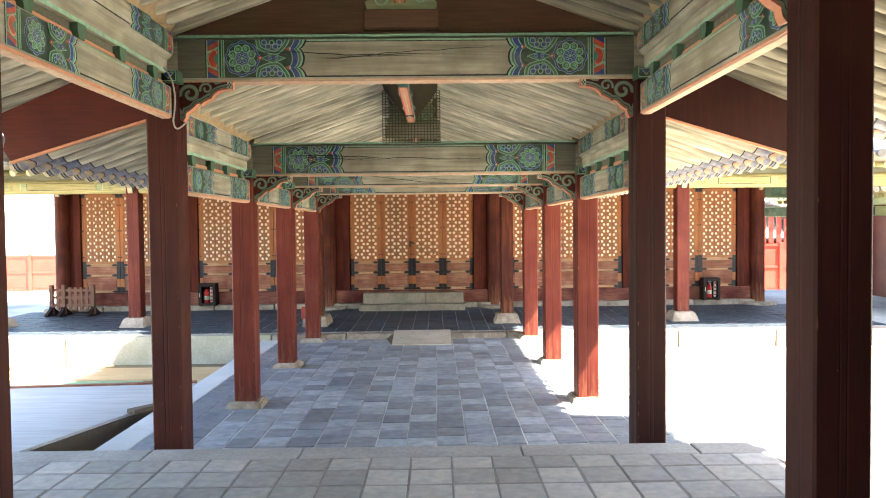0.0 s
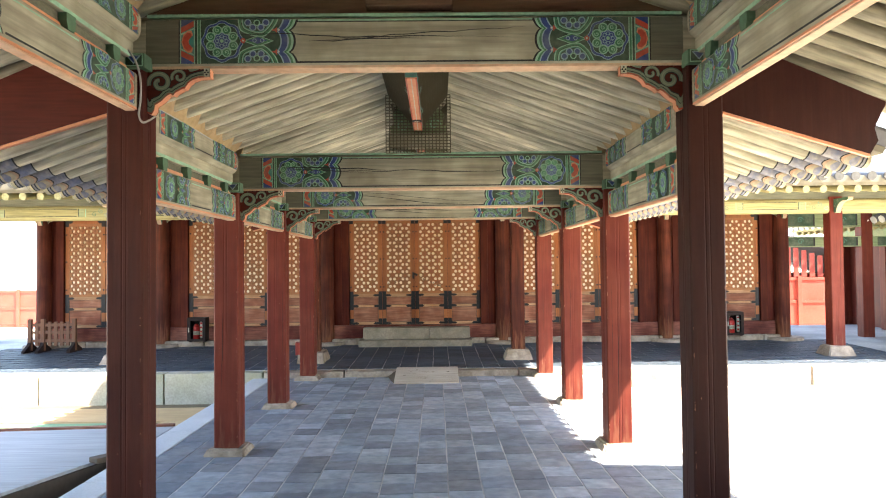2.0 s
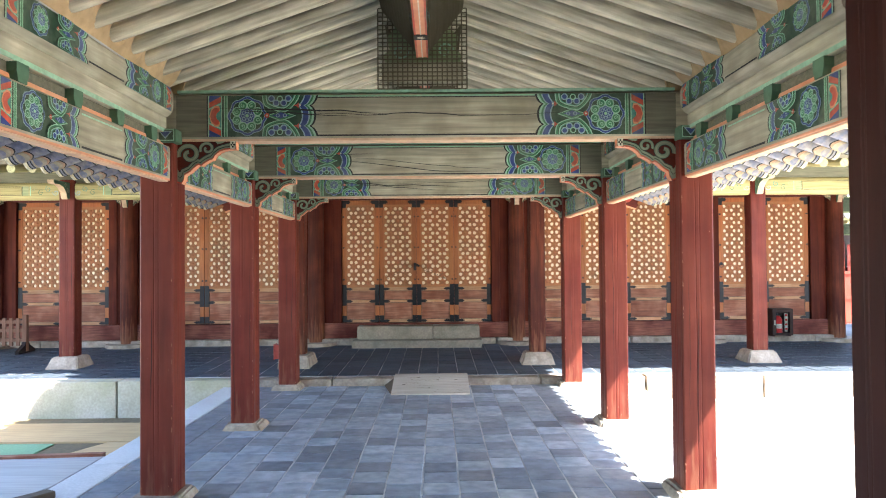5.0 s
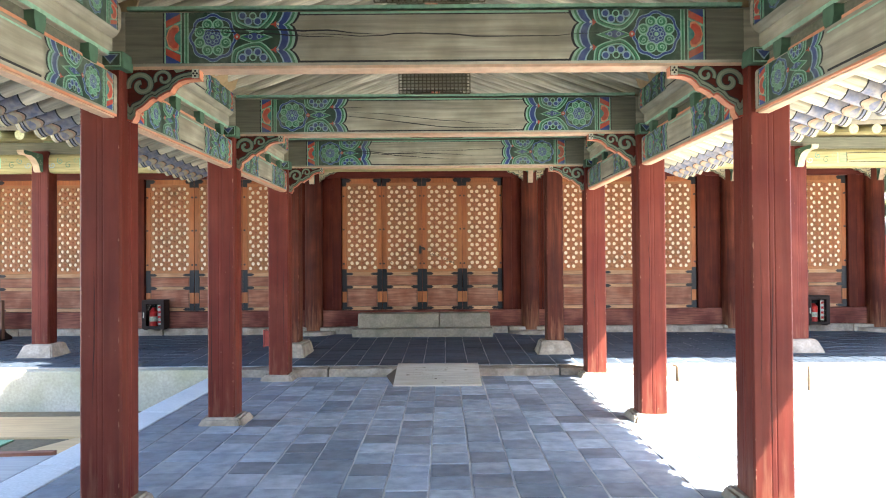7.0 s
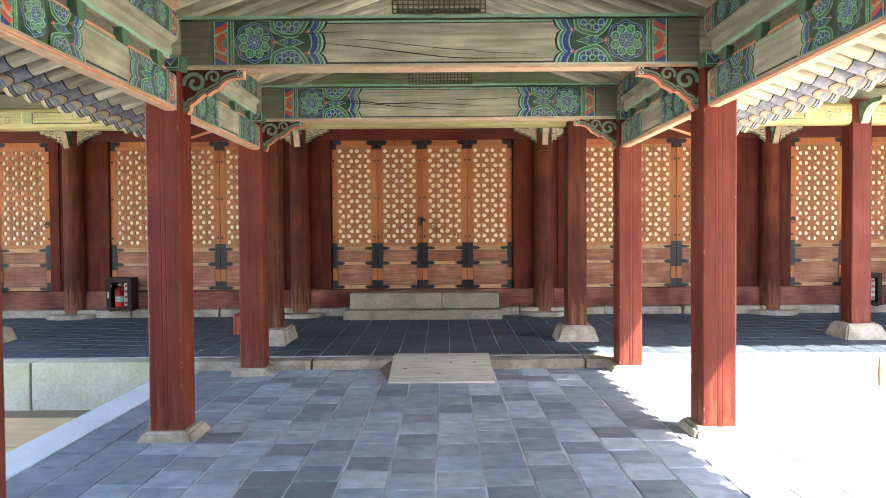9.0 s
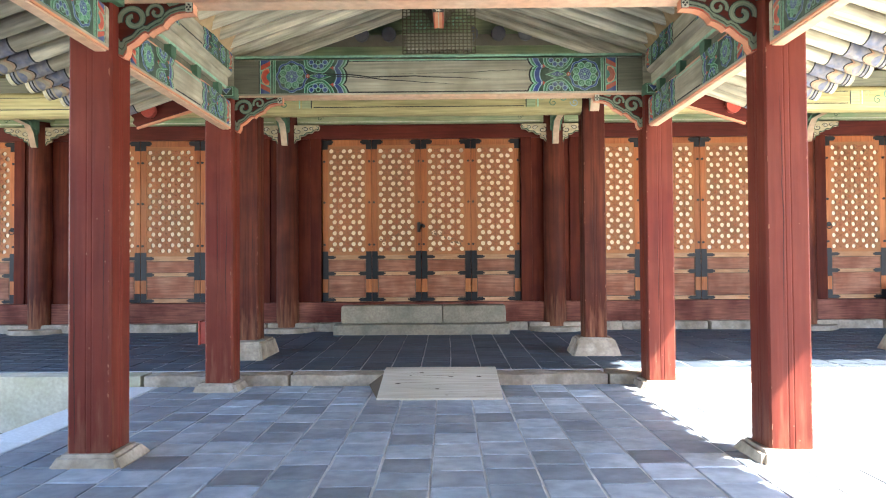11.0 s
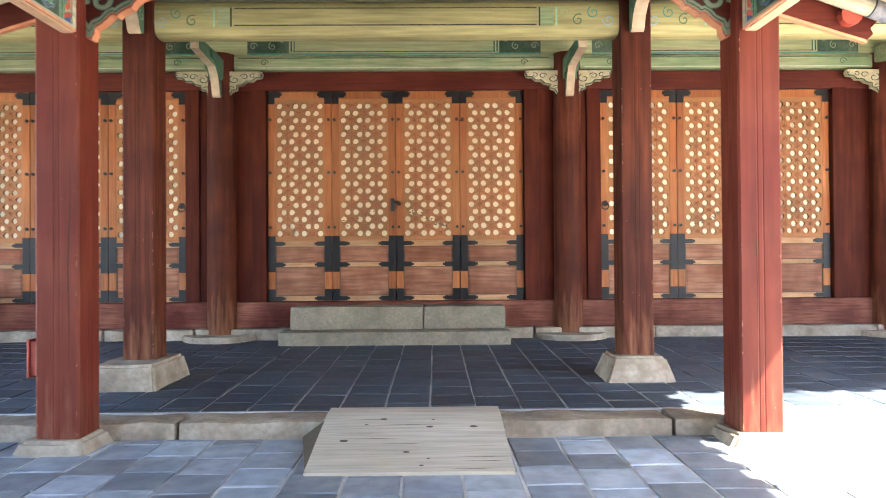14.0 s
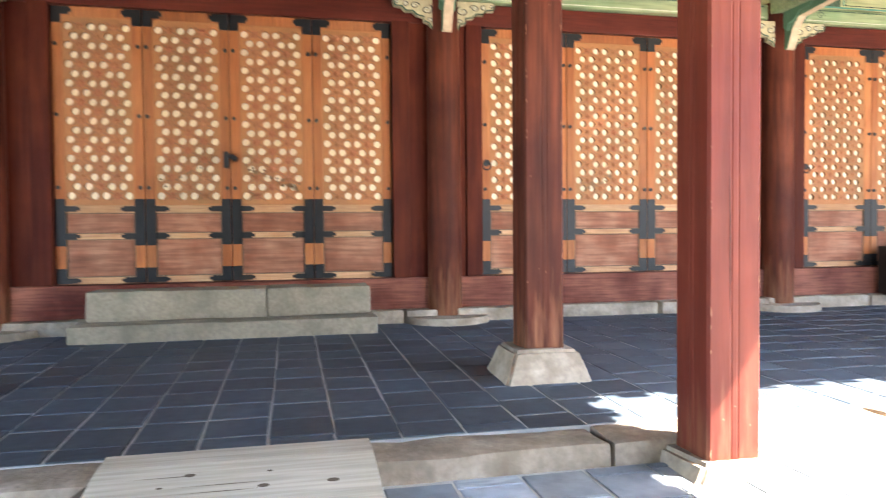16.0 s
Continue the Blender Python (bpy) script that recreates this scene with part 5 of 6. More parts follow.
def leaf_meshes(w):
    """The meshes of one door leaf of width w; its lower corner at the origin, its face at y = 0."""
    if w in leaf_cache:
        return leaf_cache[w]
    H = LEAF_H
    out = []
    b = B()
    for x in (0.003, w - ST):
        box(b, x, x + ST - 0.003, 0, 0.05, 0, H, 0.006)
    box(b, ST - 0.002, w - ST + 0.002, 0.002, 0.048, H - 0.09, H, 0.005)
    out.append(("door_leaf", finish(b, WOOD), ""))
    for z0, z1 in ((0, 0.06), (0.40, 0.45), (0.635, 0.705)):
        b = box(B(), ST - 0.002, w - ST + 0.002, 0.002, 0.048, z0, z1, 0.005)
        out.append(("rail", finish(b, WOOD_PALE), "paler wooden rail"))
    lw, lh = w - 2 * ST, H - 0.09 - 0.705
    me, nodes = lattice_mesh(lw, lh)
    me.transform(Matrix.Translation((ST, 0.006, 0.705)))
    out.append(("lattice", me, "flower lattice with round openings"))
    p = Paint(lambda u, v, k: Vector((ST + u, 0.005 - k, 0.705 + v)))
    for u, v in nodes:
        for a in (30, 90, 150):
            du, dv = math.cos(radians(a)), math.sin(radians(a))
            e = [(u - 0.083 * du, v - 0.083 * dv), (u + 0.083 * du, v + 0.083 * dv)]
            if all(0 < q[0] < lw and 0 < q[1] < lh for q in e):
                p.poly([(e[0][0] - 0.004 * dv, e[0][1] + 0.004 * du), (e[1][0] - 0.004 * dv, e[1][1] + 0.004 * du), (e[1][0] + 0.004 * dv, e[1][1] - 0.004 * du), (e[0][0] + 0.004 * dv, e[0][1] - 0.004 * du)], LATTICE_DARK, 1)
        p.dome(u, v, 0.038, 0.010, FLOWER_RED, 1)
        p.dome(u, v, 0.026, 0.008, LATTICE, 6)
        p.dome(u, v, 0.011, 0.005, FLOWER_RED, 10)
    out.append(("lattice_flowers", p.mesh(), "faded red flower bosses"))
    b = B()
    box(b, ST - 0.01, w - ST + 0.01, 0.034, 0.038, 0.700, H - 0.085)
    out.append(("paper", finish(b, PAPER), "white paper backing"))
    b = B()
    for x in (ST, w - ST - 0.012):
        box(b, x, x + 0.012, 0.004, 0.03, 0.705, H - 0.09)
    for z in (0.705, H - 0.102):
        box(b, ST + 0.012, w - ST - 0.012, 0.004, 0.03, z, z + 0.012)
    out.append(("lattice_frame", finish(b, LATTICE), ""))
    for z0, z1 in ((0.06, 0.40), (0.45, 0.635)):
        b = B()
        box(b, ST, w - ST, 0.012, 0.04, z0, z1)
        box(b, ST + 0.022, w - ST - 0.022, 0.008, 0.03, z0 + 0.022, z1 - 0.022, 0.006)
        out.append(("panel", finish(b, PANEL), "pinkish worn wooden panel"))
        b = B()
        for x in (ST, w - ST - 0.008):
            box(b, x, x + 0.008, 0.003, 0.03, z0, z1)
        for z in (z0, z1 - 0.008):
            box(b, ST + 0.008, w - ST - 0.008, 0.003, 0.03, z, z + 0.008)
        out.append(("panel_bead", finish(b, KNOT), "dark bead round the panel"))
    # iron straps: corners, middle and foot of each stile
    for s in (0, 1):
        def X(u):
            return w - u if s else u

        def strap(rects):
            b = B()
            for u0, u1, z0, z1 in rects:
                box(b, min(X(u0), X(u1)), max(X(u0), X(u1)), -0.005, 0.004, z0, z1)
            out.append(("iron_strap", finish(b, IRON), "black iron strap"))
        strap([(0.004, 0.085, H - 0.15, H - 0.006), (0.085, 0.15, H - 0.075, H - 0.006), (0.15, 0.17, H - 0.055, H - 0.02)])
        strap([(0.004, 0.088, 0.34, 0.76), (0.088, 0.18, 0.645, 0.695), (0.18, 0.205, 0.656, 0.684), (0.088, 0.18, 0.40, 0.45), (0.18, 0.205, 0.411, 0.439)])
        strap([(0.004, 0.088, 0.004, 0.14), (0.088, 0.18, 0.006, 0.056), (0.18, 0.205, 0.018, 0.044)])
        b = B()
        for z in (0.86, 1.5, 2.12):
            rod(b, (X(0.035), 0.002, z), (X(0.035), -0.02, z), 0.018, n=8)
        out.append(("iron_pin", finish(b, IRON), "black iron pins"))
    leaf_cache[w] = out
    return out


def door_bay(number, x0, x1, leaves, label):
    t = thing("door_%d" % number, label, "door", kind="structure", m=pose(x0, WALL_Y - 0.01, LEAF_Z))
    w = round((x1 - x0) / leaves, 4)
    for i in range(leaves):
        meshes = leaf_meshes(w)
        leaf = part(meshes[0][0], meshes[0][1], None, t, "orange-brown wooden door leaf", m=pose(i * w, 0, 0))
        for nm, me, lab in meshes[1:]:
            part(nm, me, None, leaf, lab)
    for a in (-0.17, x1 - x0 + 0.006):
        b = B()
        box(b, a, a + 0.164, -0.06, 0.08, -0.008, LEAF_H + 0.01, 0.01)
        part("jamb", b, RED_JAMB, t, "dark red jamb post")
        c = a - 0.302 if a < 0 else a + 0.166
        part("side_board", box(B(), c, c + 0.30, -0.035, 0.05, -0.008, LEAF_H + 0.01), RED_JAMB, t)
    return t


label = "closed orange-brown wooden doors with flower lattice and iron straps"
middle = door_bay(1, -1.965, 1.03, 4, label)
east_doors = door_bay(2, 1.935, 4.65, 3, label)
door_bay(3, -5.63, -2.91, 3, label)
door_bay(4, 5.62, 7.45, 2, label)
door_bay(5, -8.45, -6.62, 2, label)

# lock of the middle doors
lock = thing("padlock", "black iron padlock on the closed middle doors", "lock", m=pose(-0.475, WALL_Y - 0.02, LEAF_Z + 1.13))
part("bar", box(B(), -0.03, 0.04, -0.05, 0.0, 0.0, 0.035, 0.005), IRON, lock)
part("body", box(B(), -0.05, -0.005, -0.075, -0.03, -0.09, 0.06, 0.008), IRON, lock)
part("knob", rod(B(), (0.045, -0.01, 0.0), (0.045, -0.06, 0.0), 0.025, n=10), IRON, lock)


def grime(door, x0, z0, x1, z1, count, seed):
    """Dark rubbed marks across the lattice of a door."""
    rng = random.Random(seed)
    p = Paint(lambda u, v, w: Vector((u, 0.0035 - w, v)))
    for k in range(count):
        f = rng.random()
        u, v, r = x0 + (x1 - x0) * f + rng.gauss(0, 0.02), z0 + (z1 - z0) * f + rng.gauss(0, 0.022), rng.uniform(0.005, 0.014)
        p.poly([(u + r * rng.uniform(0.6, 1.6) * math.cos(a), v + r * rng.uniform(0.5, 1.1) * math.sin(a)) for a in (0, 1, 2, 3.1, 4.2, 5.2)], GRIME, 1 + k % 3)
    part("grime", p.mesh(), None, door, "dark rubbed marks across the lattice")


grime(middle, 1.62, 1.06, 2.12, 0.86, 60, 1)
grime(middle, 1.36, 1.08, 0.88, 0.90, 28, 2)
grime(east_doors, 1.05, 0.84, 1.42, 1.02, 30, 3)


def ring_handle(x):
    t = thing("ring_handle", "black iron pull ring on a lattice door", "handle", "door handles", m=pose(x, WALL_Y - 0.012, LEAF_Z + 1.12))
    part("plate", rod(B(), (0, 0, 0), (0, -0.012, 0), 0.035, n=12), IRON, t)
    b = B()
    for k in range(12):
        a, c = k * math.pi / 6, (k + 1) * math.pi / 6
        rod(b, (0.04 * math.cos(a), -0.022, -0.03 + 0.04 * math.sin(a)), (0.04 * math.cos(c), -0.022, -0.03 + 0.04 * math.sin(c)), 0.007, n=6)
    part("ring", b, IRON, t)


for x in (1.985, -2.96, 5.67, -6.67):
    ring_handle(x)

# stone steps before the middle doors
# granite darkened for the steps: low light near the hall wall, as colour
STEP_STONE = material("shaded_step_stone", (0.335, 0.275, 0.205), 0.9, grain=0.4, grain_scale=34, stain=0.9, stain_scale=4.5, second=(0.19, 0.165, 0.12), bump=0.5, vary=0.12)


def door_step(label, y0, z0, z1, cuts, seed):
    t = thing("door_step", label, "step", "door steps")
    for k, (a, c) in enumerate(zip(cuts[:-1], cuts[1:])):
        b = box(B(), a + 0.003, c - 0.003, WALL_Y - y0, WALL_Y - 0.10, z0, z1, 0.02)
        part("stone", roughen(b, seed + k, 0.009), STEP_STONE, t, smooth=True)


door_step("lower grey granite step before the middle doors", 0.72, HALL_BACK - 0.03, HALL_BACK + 0.16, (-1.70, 0.80), 4)
door_step("upper grey granite step before the middle doors", 0.46, HALL_BACK + 0.158, HALL_BACK + 0.41, (-1.62, -0.15, 0.76), 7)

# ---- plywood ramp ----
t = thing("ramp", "pale plywood ramp laid on the hall's stone edge", "ramp")
bm = B()
prism(bm, [(0, 0.0), (0, 0.018), (0.78, HALL_Z + 0.032), (0.95, HALL_Z + 0.032), (0.95, HALL_Z + 0.010), (0.75, HALL_Z + 0.010)], lambda u, v, w: Vector((-0.68 + w, 12.43 + u, v)), 1.06)
part("sheet", bm, PLY, t)
bm = B()
flap = [Vector(q) for q in ((-0.684, 12.48, 0.010), (-0.684, 13.15, HALL_Z + 0.008), (-0.82, 13.15, 0.012))]
low = [bm.verts.new(q - Vector((0, 0, 0.009))) for q in flap]
high = [bm.verts.new(q) for q in flap]
bm.faces.new(high)
bm.faces.new(low[::-1])
for i in range(3):
    bm.faces.new((low[i], low[(i + 1) % 3], high[(i + 1) % 3], high[i]))
bmesh.ops.recalc_face_normals(bm, faces=list(bm.faces))
part("side_flap", bm, KNOT, t, "brown triangular side flap")
rng = random.Random(5)
p = Paint(lambda u, v, w: Vector((u, 12.43 + v, 0.0185 + (HALL_Z + 0.014) / 0.78 * v + w)))
for k in range(9):
    u, v, r = rng.uniform(-0.55, 0.25), rng.uniform(0.06, 0.74), rng.uniform(0.006, 0.016)
    p.poly([(u + 1.6 * r * math.cos(a * 0.7), v + r * math.sin(a * 0.7)) for a in range(9)], KNOT, 1)
for k in range(11):
    u, v = rng.uniform(-0.6, 0.1), 0.04 + k * 0.062 + rng.uniform(-0.02, 0.02)
    p.poly([(u, v), (u + 0.2, v + 0.002), (u + rng.uniform(0.25, 0.4), v), (u + 0.2, v - 0.004)], KNOT, 1)
tagged(part("knots", p.mesh(), None, t, "dark knots and cracks"), kind="stuff")


# ---- extinguisher cabinets ----
def extinguisher_cabinet(x):
    t = thing("extinguisher_cabinet", "dark brown cabinet with a glazed door and red extinguisher", "cabinet", "extinguisher cabinets", m=pose(x, WALL_Y - 0.42, HALL_BACK + 0.14))
    w, d, h = 0.40, 0.26, 0.54
    b = B()
    box(b, 0, w, d - 0.02, d, 0.02, h)
    for a in (0, w - 0.025):
        box(b, a, a + 0.025, 0.02, d - 0.02, 0.02, h)
    for z in (0.02, h - 0.025):
        box(b, 0.025, w - 0.025, 0.02, d - 0.02, z, z + 0.025)
    part("body", b, BOX_BROWN, t)
    b = B()
    for a, c in ((0.0, 0.07), (w - 0.06, w)):
        box(b, a, c, 0.0, 0.02, 0.02, h)
    for a, c in ((0.02, 0.07), (h - 0.07, h)):
        box(b, 0.07, w - 0.06, 0.0, 0.02, a, c)
    door = part("door", b, BOX_BROWN, t)
    b = B()
    box(b, 0.07, w - 0.06, 0.008, 0.012, 0.07, h - 0.07)
    pane = part("pane", b, GLASS, door)
    pane.visible_shadow = False
    part("handle", box(B(), 0.03, 0.045, -0.02, 0.0, 0.22, 0.32, 0.004), CREAM, door, "small pale handle")
    for a in (0.02, w - 0.06):
        part("foot", box(B(), a, a + 0.04, 0.04, d - 0.04, 0.0, 0.022), BOX_BROWN, t)
    b = rod(B(), (0.165, 0.13, 0.05), (0.165, 0.13, 0.33), 0.075, n=16)
    rod(b, (0.165, 0.13, 0.33), (0.165, 0.13, 0.40), 0.075, 0.025, n=16)
    e = part("extinguisher", b, EXT_RED, t, "red fire extinguisher", smooth=True)
    part("valve", box(B(), 0.135, 0.235, 0.11, 0.15, 0.40, 0.45, 0.006), BLACK, e)
    part("label_band", rod(B(), (0.165, 0.13, 0.15), (0.165, 0.13, 0.24), 0.0765, n=16), CREAM, e, "white label band")
    b = B()
    box(b, 0.262, 0.325, 0.06, 0.065, 0.09, h - 0.09)
    part("notice", b, CREAM, t, "white and red printed notice")
    for k in range(4):
        part("notice_bar", box(B(), 0.270, 0.317, 0.056, 0.0595, 0.12 + k * 0.09, 0.16 + k * 0.09), EXT_RED, t)


extinguisher_cabinet(-5.53)
extinguisher_cabinet(6.50)

# small red box on a corridor column
t = thing("call_box", "small red alarm box fixed to a corridor column", "box", m=pose(XL - 0.125, ROWS_Y[3] + 0.02, 0.42))
part("case", box(B(), -0.10, 0.0, -0.07, 0.07, 0.0, 0.20, 0.008), RED_BRIGHT, t)
part("rim", box(B(), -0.115, -0.098, -0.08, 0.08, -0.01, 0.21, 0.005), RED_BRIGHT, t)

# cable on the first left column
bm = B()
PX = XLS[0] + 0.125
path = [(PX - 0.08, 5.84, 3.42), (PX - 0.01, 5.84, 3.32), (PX + 0.015, 5.86, 3.20), (PX - 0.005, 5.91, 3.07), (PX - 0.018, 5.912, 2.97), (PX + 0.004, 5.912, 2.915), (PX + 0.03, 5.95, 2.93),
        (PX + 0.025, 6.10, 3.0), (PX - 0.01, 6.25, 3.075), (PX - 0.015, 7.0, 3.08), (PX - 0.02, 7.7, 3.075), (PX - 0.02, 8.24, 3.08)]
smooth = []
for k in range(len(path) - 1):
    q = [Vector(path[min(max(k + d, 0), len(path) - 1)]) for d in (-1, 0, 1, 2)]
    for j in range(6):
        f = j / 6
        smooth.append(q[1] + (q[2] - q[0]) * f * 0.5 + (q[0] * 2 - q[1] * 5 + q[2] * 4 - q[3]) * f * f * 0.5 + (q[1] * 3 - q[0] - q[2] * 3 + q[3]) * f ** 3 * 0.5)
for a, c in zip(smooth[:-1], smooth[1:]):
    rod(bm, a, c, 0.007, n=6)
solid("cable", bm, CABLE, "grey cable clipped along a red column", "cable", smooth=True)


# ---- wooden barrier ----
def barrier(x, y, z):
    t = thing("barrier", "low slatted brown wooden barrier with splayed feet", "barrier", m=pose(x, y, z))
    for u in (0.0, 0.28, 0.95):
        b = B()
        box(b, u - 0.04, u + 0.04, -0.04, 0.04, 0.04, 0.72, 0.008)
        part("post", b, BARRIER_WOOD, t)
        b = B()
        prism(b, [(-0.26, 0), (0.26, 0), (0.26, 0.06), (0.08, 0.16), (0.05, 0.22), (-0.05, 0.22), (-0.08, 0.16), (-0.26, 0.06)], lambda p, q, w: Vector((u - 0.035 + w, p, q)), 0.07)
        part("foot", b, BOX_BROWN, t, "dark splayed foot")
    for u in (0.14, 0.42, 0.55, 0.68, 0.81):
        part("slat", box(B(), u - 0.035, u + 0.035, -0.015, 0.015, 0.14, 0.66, 0.004), BARRIER_WOOD, t)
    for q in (0.22, 0.40, 0.56):
        part("rail", box(B(), 0.03, 0.92, -0.012, 0.032, q, q + 0.06, 0.004), BARRIER_WOOD, t)


barrier(-8.75, 16.25, HALL_BACK)

# ---- boards in the sunken yard ----
bm = B()
box(bm, -12, -2.81 - 0.34, 2, HALL_Y - 0.02, -0.47, -0.425)
solid("yard_earth", bm, DIRT, "brown earth at the foot of the corridor kerb", "earth", "structure")
t = thing("plywood_deck", "large grey weathered plywood deck over the sunken yard", "deck")
outline = [(-3.16, 8.75), (-3.16, 9.62), (-9.0, 9.15), (-9.0, 4.5), (-4.62, 4.5)]
bm = B()
prism(bm, outline, lambda u, v, w: Vector((u, v, -0.035 + w)), 0.03)
part("sheet", bm, PLY_GREY, t)
bm = B()
for (a, c), (e, f) in (((-3.18, 8.62), (-4.6, 4.55)),):
    d = (Vector((e, f, 0)) - Vector((a, c, 0)))
    nrm = Vector((-d.y, d.x, 0)).normalized() * 0.04
    pts = [(a, c), (e, f), (e - nrm.x, f - nrm.y), (a - nrm.x, c - nrm.y)]
    prism(bm, pts, lambda u, v, w: Vector((u, v, -0.43 + w)), 0.39)
part("skirt_board", bm, KNOT, t, "dark brown edge board")
bm = B()
prism(bm, [(-3.17, 9.60), (-3.17, 9.67), (-9.0, 9.20), (-9.0, 9.13)], lambda u, v, w: Vector((u, v, -0.04 + w)), 0.06)
part("batten", bm, PANEL, t, "brown edge batten")
for u, v in ((-3.3, 9.4), (-6.5, 9.1), (-8.8, 6.0), (-8.8, 9.0), (-5.5, 6.0)):
    part("trestle", box(B(), u - 0.06, u + 0.06, v - 0.06, v + 0.06, -0.44, -0.036), PANEL, t)
bm = B()
box(bm, -7.5, -3.2, 11.75, 12.75, -0.427, -0.40, 0.004)
solid("plywood_sheet", bm, PLY_TAN, "tan plywood sheet lying on the sunken yard", "board", group="loose plywood")
bm = B()
prism(bm, [(-3.2, 10.4), (-3.2, 11.7), (-4.1, 11.7), (-4.7, 10.4)], lambda u, v, w: Vector((u, v, -0.427 + w)), 0.027)
solid("plywood_sheet", bm, PLY_TAN, "tan plywood offcut lying beside the green mat", "board", group="loose plywood")
bm = B()
box(bm, -7.6, -4.75, 10.6, 11.68, -0.426, -0.408, 0.004)
solid("green_mat", bm, MAT_GREEN, "faded green mat lying in the sunken yard", "mat")


bm = B()
prism(bm, [(-3.40, 8.02), (-3.28, 7.95), (-2.95, 8.42), (-3.04, 8.47)], lambda u, v, w: Vector((u, v, 0.006 + w)), 0.055)
bmesh.ops.bevel(bm, geom=list(bm.edges), offset=0.008, segments=1, affect="EDGES")
solid("timber_end", bm, KNOT, "dark brown timber end lying on the pale kerb", "timber")


# ---- beyond the hall, east ----
def panel_wall(name, x0, x1, y, z0, z1, bays, label, category, mat=RED):
    t = thing(name, label, category)
    w = (x1 - x0) / bays
    for i in range(bays + 1):
        part("post", box(B(), x0 + i * w - 0.07, x0 + i * w + 0.07, y - 0.07, y + 0.07, z0, z1 + 0.08, 0.008), mat, t)
    for i in range(bays):
        part("panel", box(B(), x0 + i * w + 0.07, x0 + (i + 1) * w - 0.07, y - 0.01, y + 0.03, z0 + 0.1, z1 - 0.05, 0.004), mat, t)
        for q in (z0, (z0 + z1) / 2, z1 - 0.06):
            part("rail", box(B(), x0 + i * w + 0.07, x0 + (i + 1) * w - 0.07, y - 0.04, y + 0.04, q, q + 0.09, 0.004), mat, t)
    return t


panel_wall("gate_wall", 10.8, 15.5, 24.0, -0.23, 1.38, 4, "red boarded gate wall beyond the hall", "wall", RED_BRIGHT)
t = thing("gable_house", "distant house with red slatted gable and dark tiled roof", "house")
bm = B()
box(bm, 10.5, 17, 24.6, 30, -0.23, 1.5)
part("wall", bm, RED_H, t)
for i in range(18):
    x = 10.7 + i * 0.27
    top = 2.55 - max(0, (x - 11.6)) * 0.33
    part("slat", box(B(), x, x + 0.17, 24.45, 24.5, 1.42, max(top, 1.6), 0.004), RED_BRIGHT, t)
bm = B()
prism(bm, [(9.9, 3.35), (11.4, 2.95), (16.5, 1.25), (16.5, 1.1), (11.4, 2.75), (9.9, 3.2)], lambda u, v, w: Vector((u, 24.3 + w, v + 0.15)), 6)
part("roof", bm, ROOF_TILE, t)
bm = B()
for i in range(20):
    f = i / 19
    x = 11.0 + 5.2 * f
    rod(bm, (x, 24.2, 3.15 - 1.72 * f), (x, 24.45, 3.15 - 1.72 * f), 0.09, n=10)
tagged(part("tile_ends", bm, LIME, t, "white tile ends"), kind="stuff")
# side gate frame with painted beams
t = thing("side_gate", "red posts with green painted beams beside the hall", "gate")
for x in (10.05, 12.6):
    part("post", box(B(), x - 0.13, x + 0.13, WALL_Y + 0.1, WALL_Y + 0.36, -0.23, 3.1, 0.012), RED, t)
for z0, z1 in ((2.72, 3.05), (2.26, 2.5)):
    part("beam", box(B(), 8.1, 13.5, WALL_Y + 0.12, WALL_Y + 0.33, z0, z1, 0.02), GREEN_BEAM, t)
for u in (8.2, 9.2, 10.3, 11.3):
    for z0, z1 in ((2.75, 3.02), (2.28, 2.48)):
        p = Paint(lambda u, v, w: Vector((u, WALL_Y + 0.1185 - w, v)))
        p.rect(u, u + 0.6, z0, z1, DGREEN, 1)
        p.rect(u + 0.6, u + 0.64, z0, z1, BLACK, 1)
        p.spiral(u + 0.3, (z0 + z1) / 2, 0.08, 0.02, 0, 8, 0.012, TEAL, 2)
        part("painted_panel", p.mesh(), None, t)


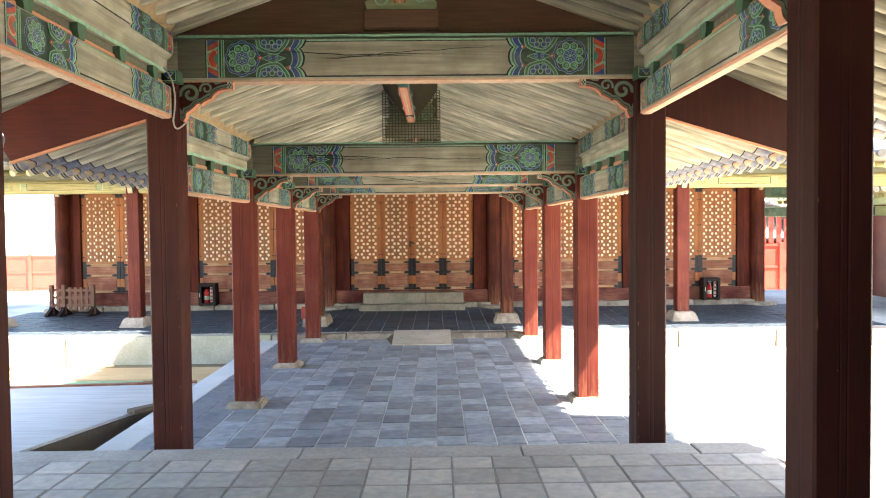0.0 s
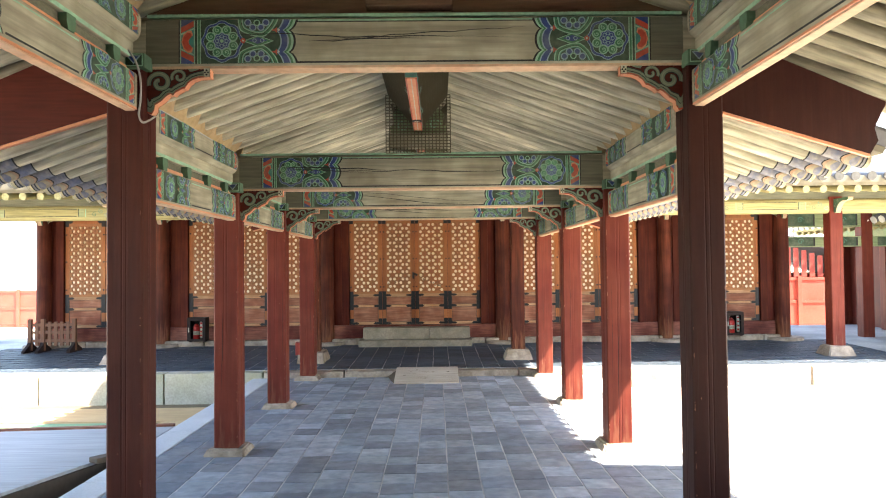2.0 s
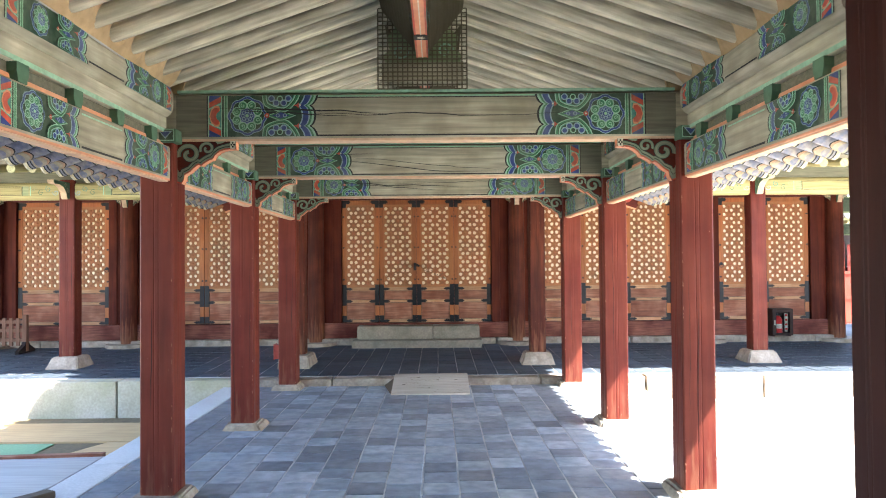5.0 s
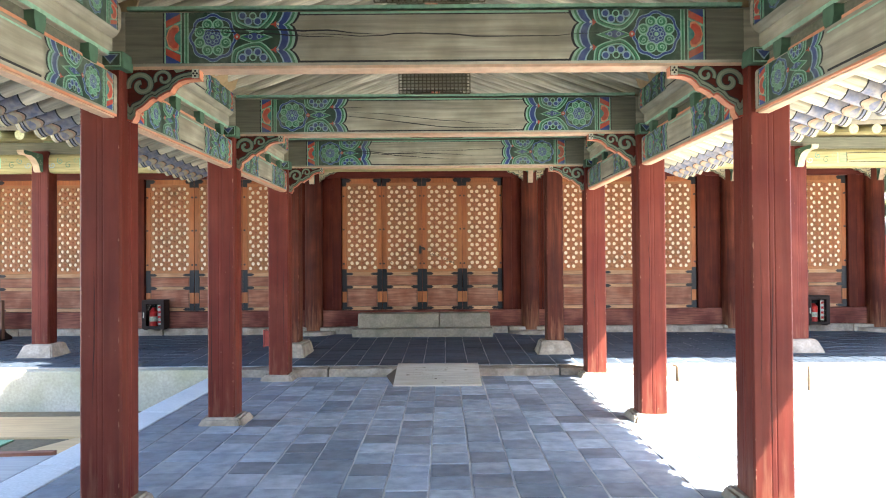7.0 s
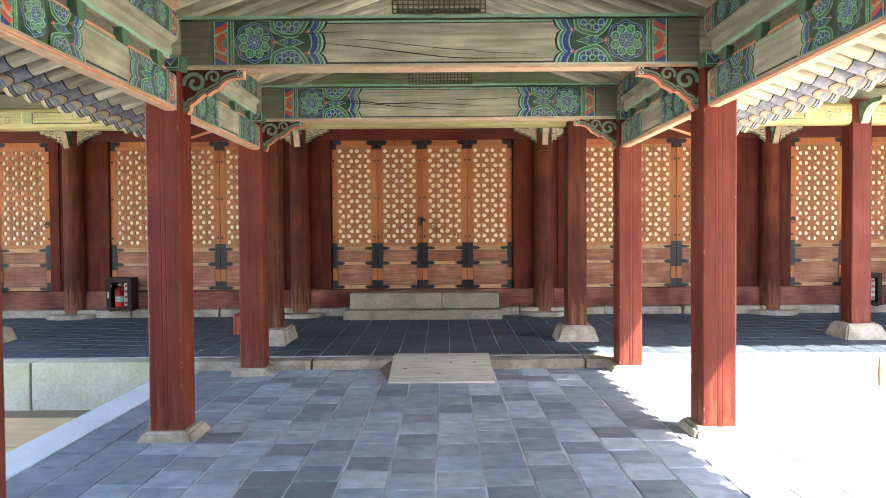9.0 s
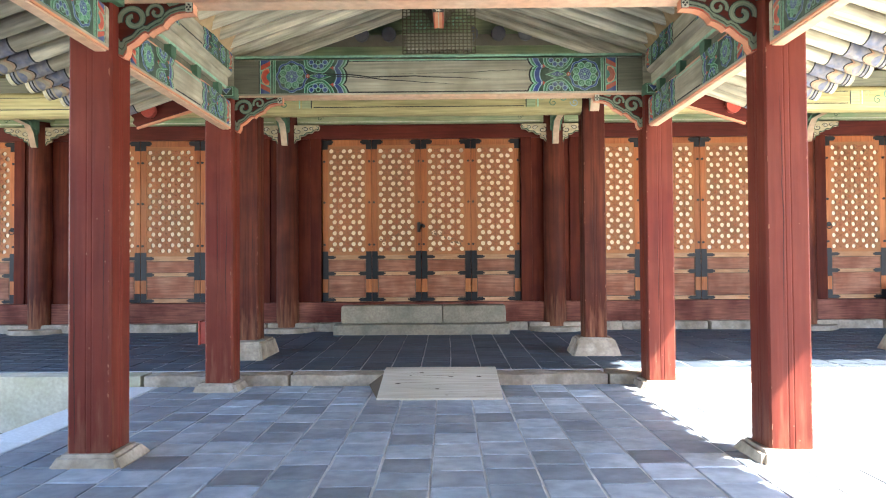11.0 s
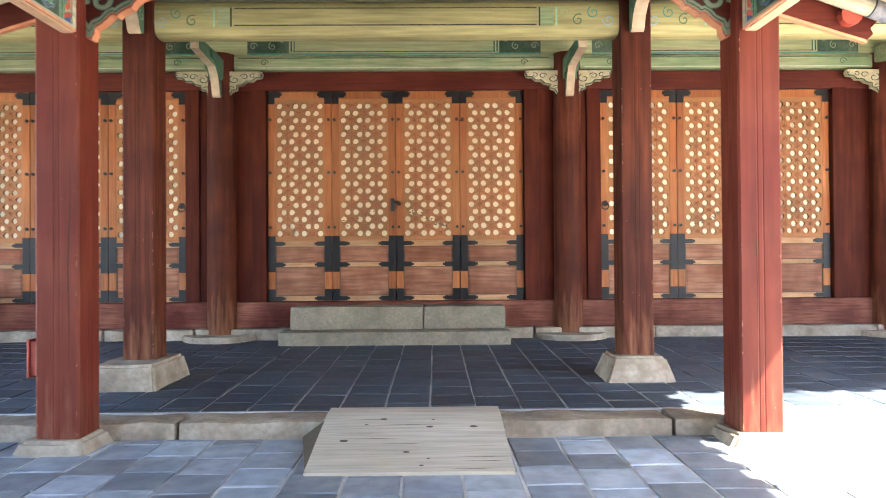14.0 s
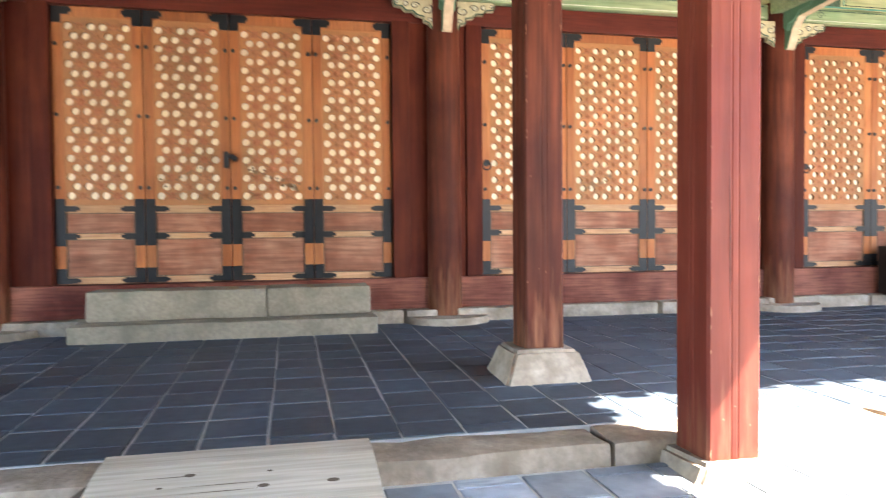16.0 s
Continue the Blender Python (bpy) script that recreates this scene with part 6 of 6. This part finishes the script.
# east wing with its eaves towards the court
def east_wing():
    t = thing("east_wing", "red palace wing with tiled roof across the sunny court", "house")
    x0, y0, y1 = 11.6, 13.2, 21.0
    bm = B()
    box(bm, x0 + 0.15, x0 + 4, y0 + 0.1, y1, 0.1, 3.0)
    part("wall", bm, RED_H, t)
    bm = B()
    box(bm, x0 - 1.4, x0 + 4.5, y0 - 1.2, y1, -0.23, 0.1, 0.02)
    part("plinth", bm, GRANITE, t)
    for i in range(5):
        y = y0 + i * 1.9
        part("post", box(B(), x0 - 0.12, x0 + 0.12, y - 0.12, y + 0.12, 0.1, 2.6, 0.01), RED, t)
    for k in range(4):
        x = x0 + 0.5 + k * 1.0
        part("door_panel", box(B(), x, x + 0.9, y0 + 0.05, y0 + 0.12, 0.5, 2.0, 0.01), RED_BRIGHT, t)
    part("beam", box(B(), x0 - 0.14, x0 + 0.14, y0 - 0.4, y1, 2.55, 2.85, 0.03), GREEN_BEAM, t)
    part("beam", box(B(), x0 - 0.3, x0 + 4.5, y0 - 0.14, y0 + 0.14, 2.25, 2.55, 0.03), GREEN_BEAM, t)
    ang = math.atan(0.45)
    m = Matrix.Translation((x0 - 1.35, y0 - 1.0, 2.75)) @ Matrix.Rotation(-ang, 4, "Y")
    b = B()
    box(b, 0, 5.0, 0, y1 - y0 + 1, 0, 0.15)
    part("roof_deck", b, YELLOWG, t, m=m)
    b, e = B(), B()
    for i in range(30):
        y = 0.15 + i * 0.29
        rod(b, (-0.1, y, 0.17), (5.0, y, 0.17), 0.08, n=10)
        rod(e, (-0.13, y, 0.17), (-0.095, y, 0.17), 0.085, n=12)
    part("roof_tiles", b, ROOF_TILE, t, smooth=True, m=m)
    tagged(part("tile_ends", e, LIME, t, "white plastered tile ends", m=m), kind="stuff")
    b = B()
    for i in range(28):
        rod(b, (0.0, 0.2 + i * 0.31, -0.06), (3.0, 0.2 + i * 0.31, -0.06), 0.06, n=8)
    part("rafters", b, YELLOWG, t, smooth=True, m=m)


east_wing()

# ---- beyond the hall, west ----
panel_wall("yard_wall", -24.0, -14.5, 30.0, -0.44, 1.05, 7, "low red palisade wall in bright sun", "wall", RED_BRIGHT)
bm = B()
box(bm, -26.0, -13.0, 30.3, 30.6, -0.44, 0.95, 0.02)
solid("plaster_wall", bm, LIME, "pale plastered wall behind the red palisade", "wall")
bm = B()
bmesh.ops.create_grid(bm, x_segments=60, y_segments=8, size=1, matrix=Matrix.Diagonal((220, 40, 1, 1)))
for v in bm.verts:
    f = (v.co.y + 40) / 80
    v.co.z = -1 + 26 * math.sin(min(1, f * 1.3) * math.pi / 2) * (0.55 + 0.45 * noise.noise(Vector((v.co.x * 0.02, 3.1, 0)))) 
    v.co.y += 190
solid("backdrop_hill", bm, HILL, "hazy wooded hill in the far distance", "hill", "structure", smooth=True)

# ---- floor tiles ----
tile_field(corridor_floor, FLOOR_L, FLOOR_R, PLAT_Y, HALL_Y - 0.015, 0.2917, 0.287, 0.0, TILE, 1, lambda x, y: y > 6.4 and -2.3 < x < 2.0, gap=0.010, cross=0.008)
tile_field(platform, -3.15, 3.0, -1.0, PLAT_Y - 0.285, 0.31, 0.31, PLAT_Z, TILE_WARM, 2, lambda x, y: y > 2.8, stagger=False, gap=0.017, cross=0.020)
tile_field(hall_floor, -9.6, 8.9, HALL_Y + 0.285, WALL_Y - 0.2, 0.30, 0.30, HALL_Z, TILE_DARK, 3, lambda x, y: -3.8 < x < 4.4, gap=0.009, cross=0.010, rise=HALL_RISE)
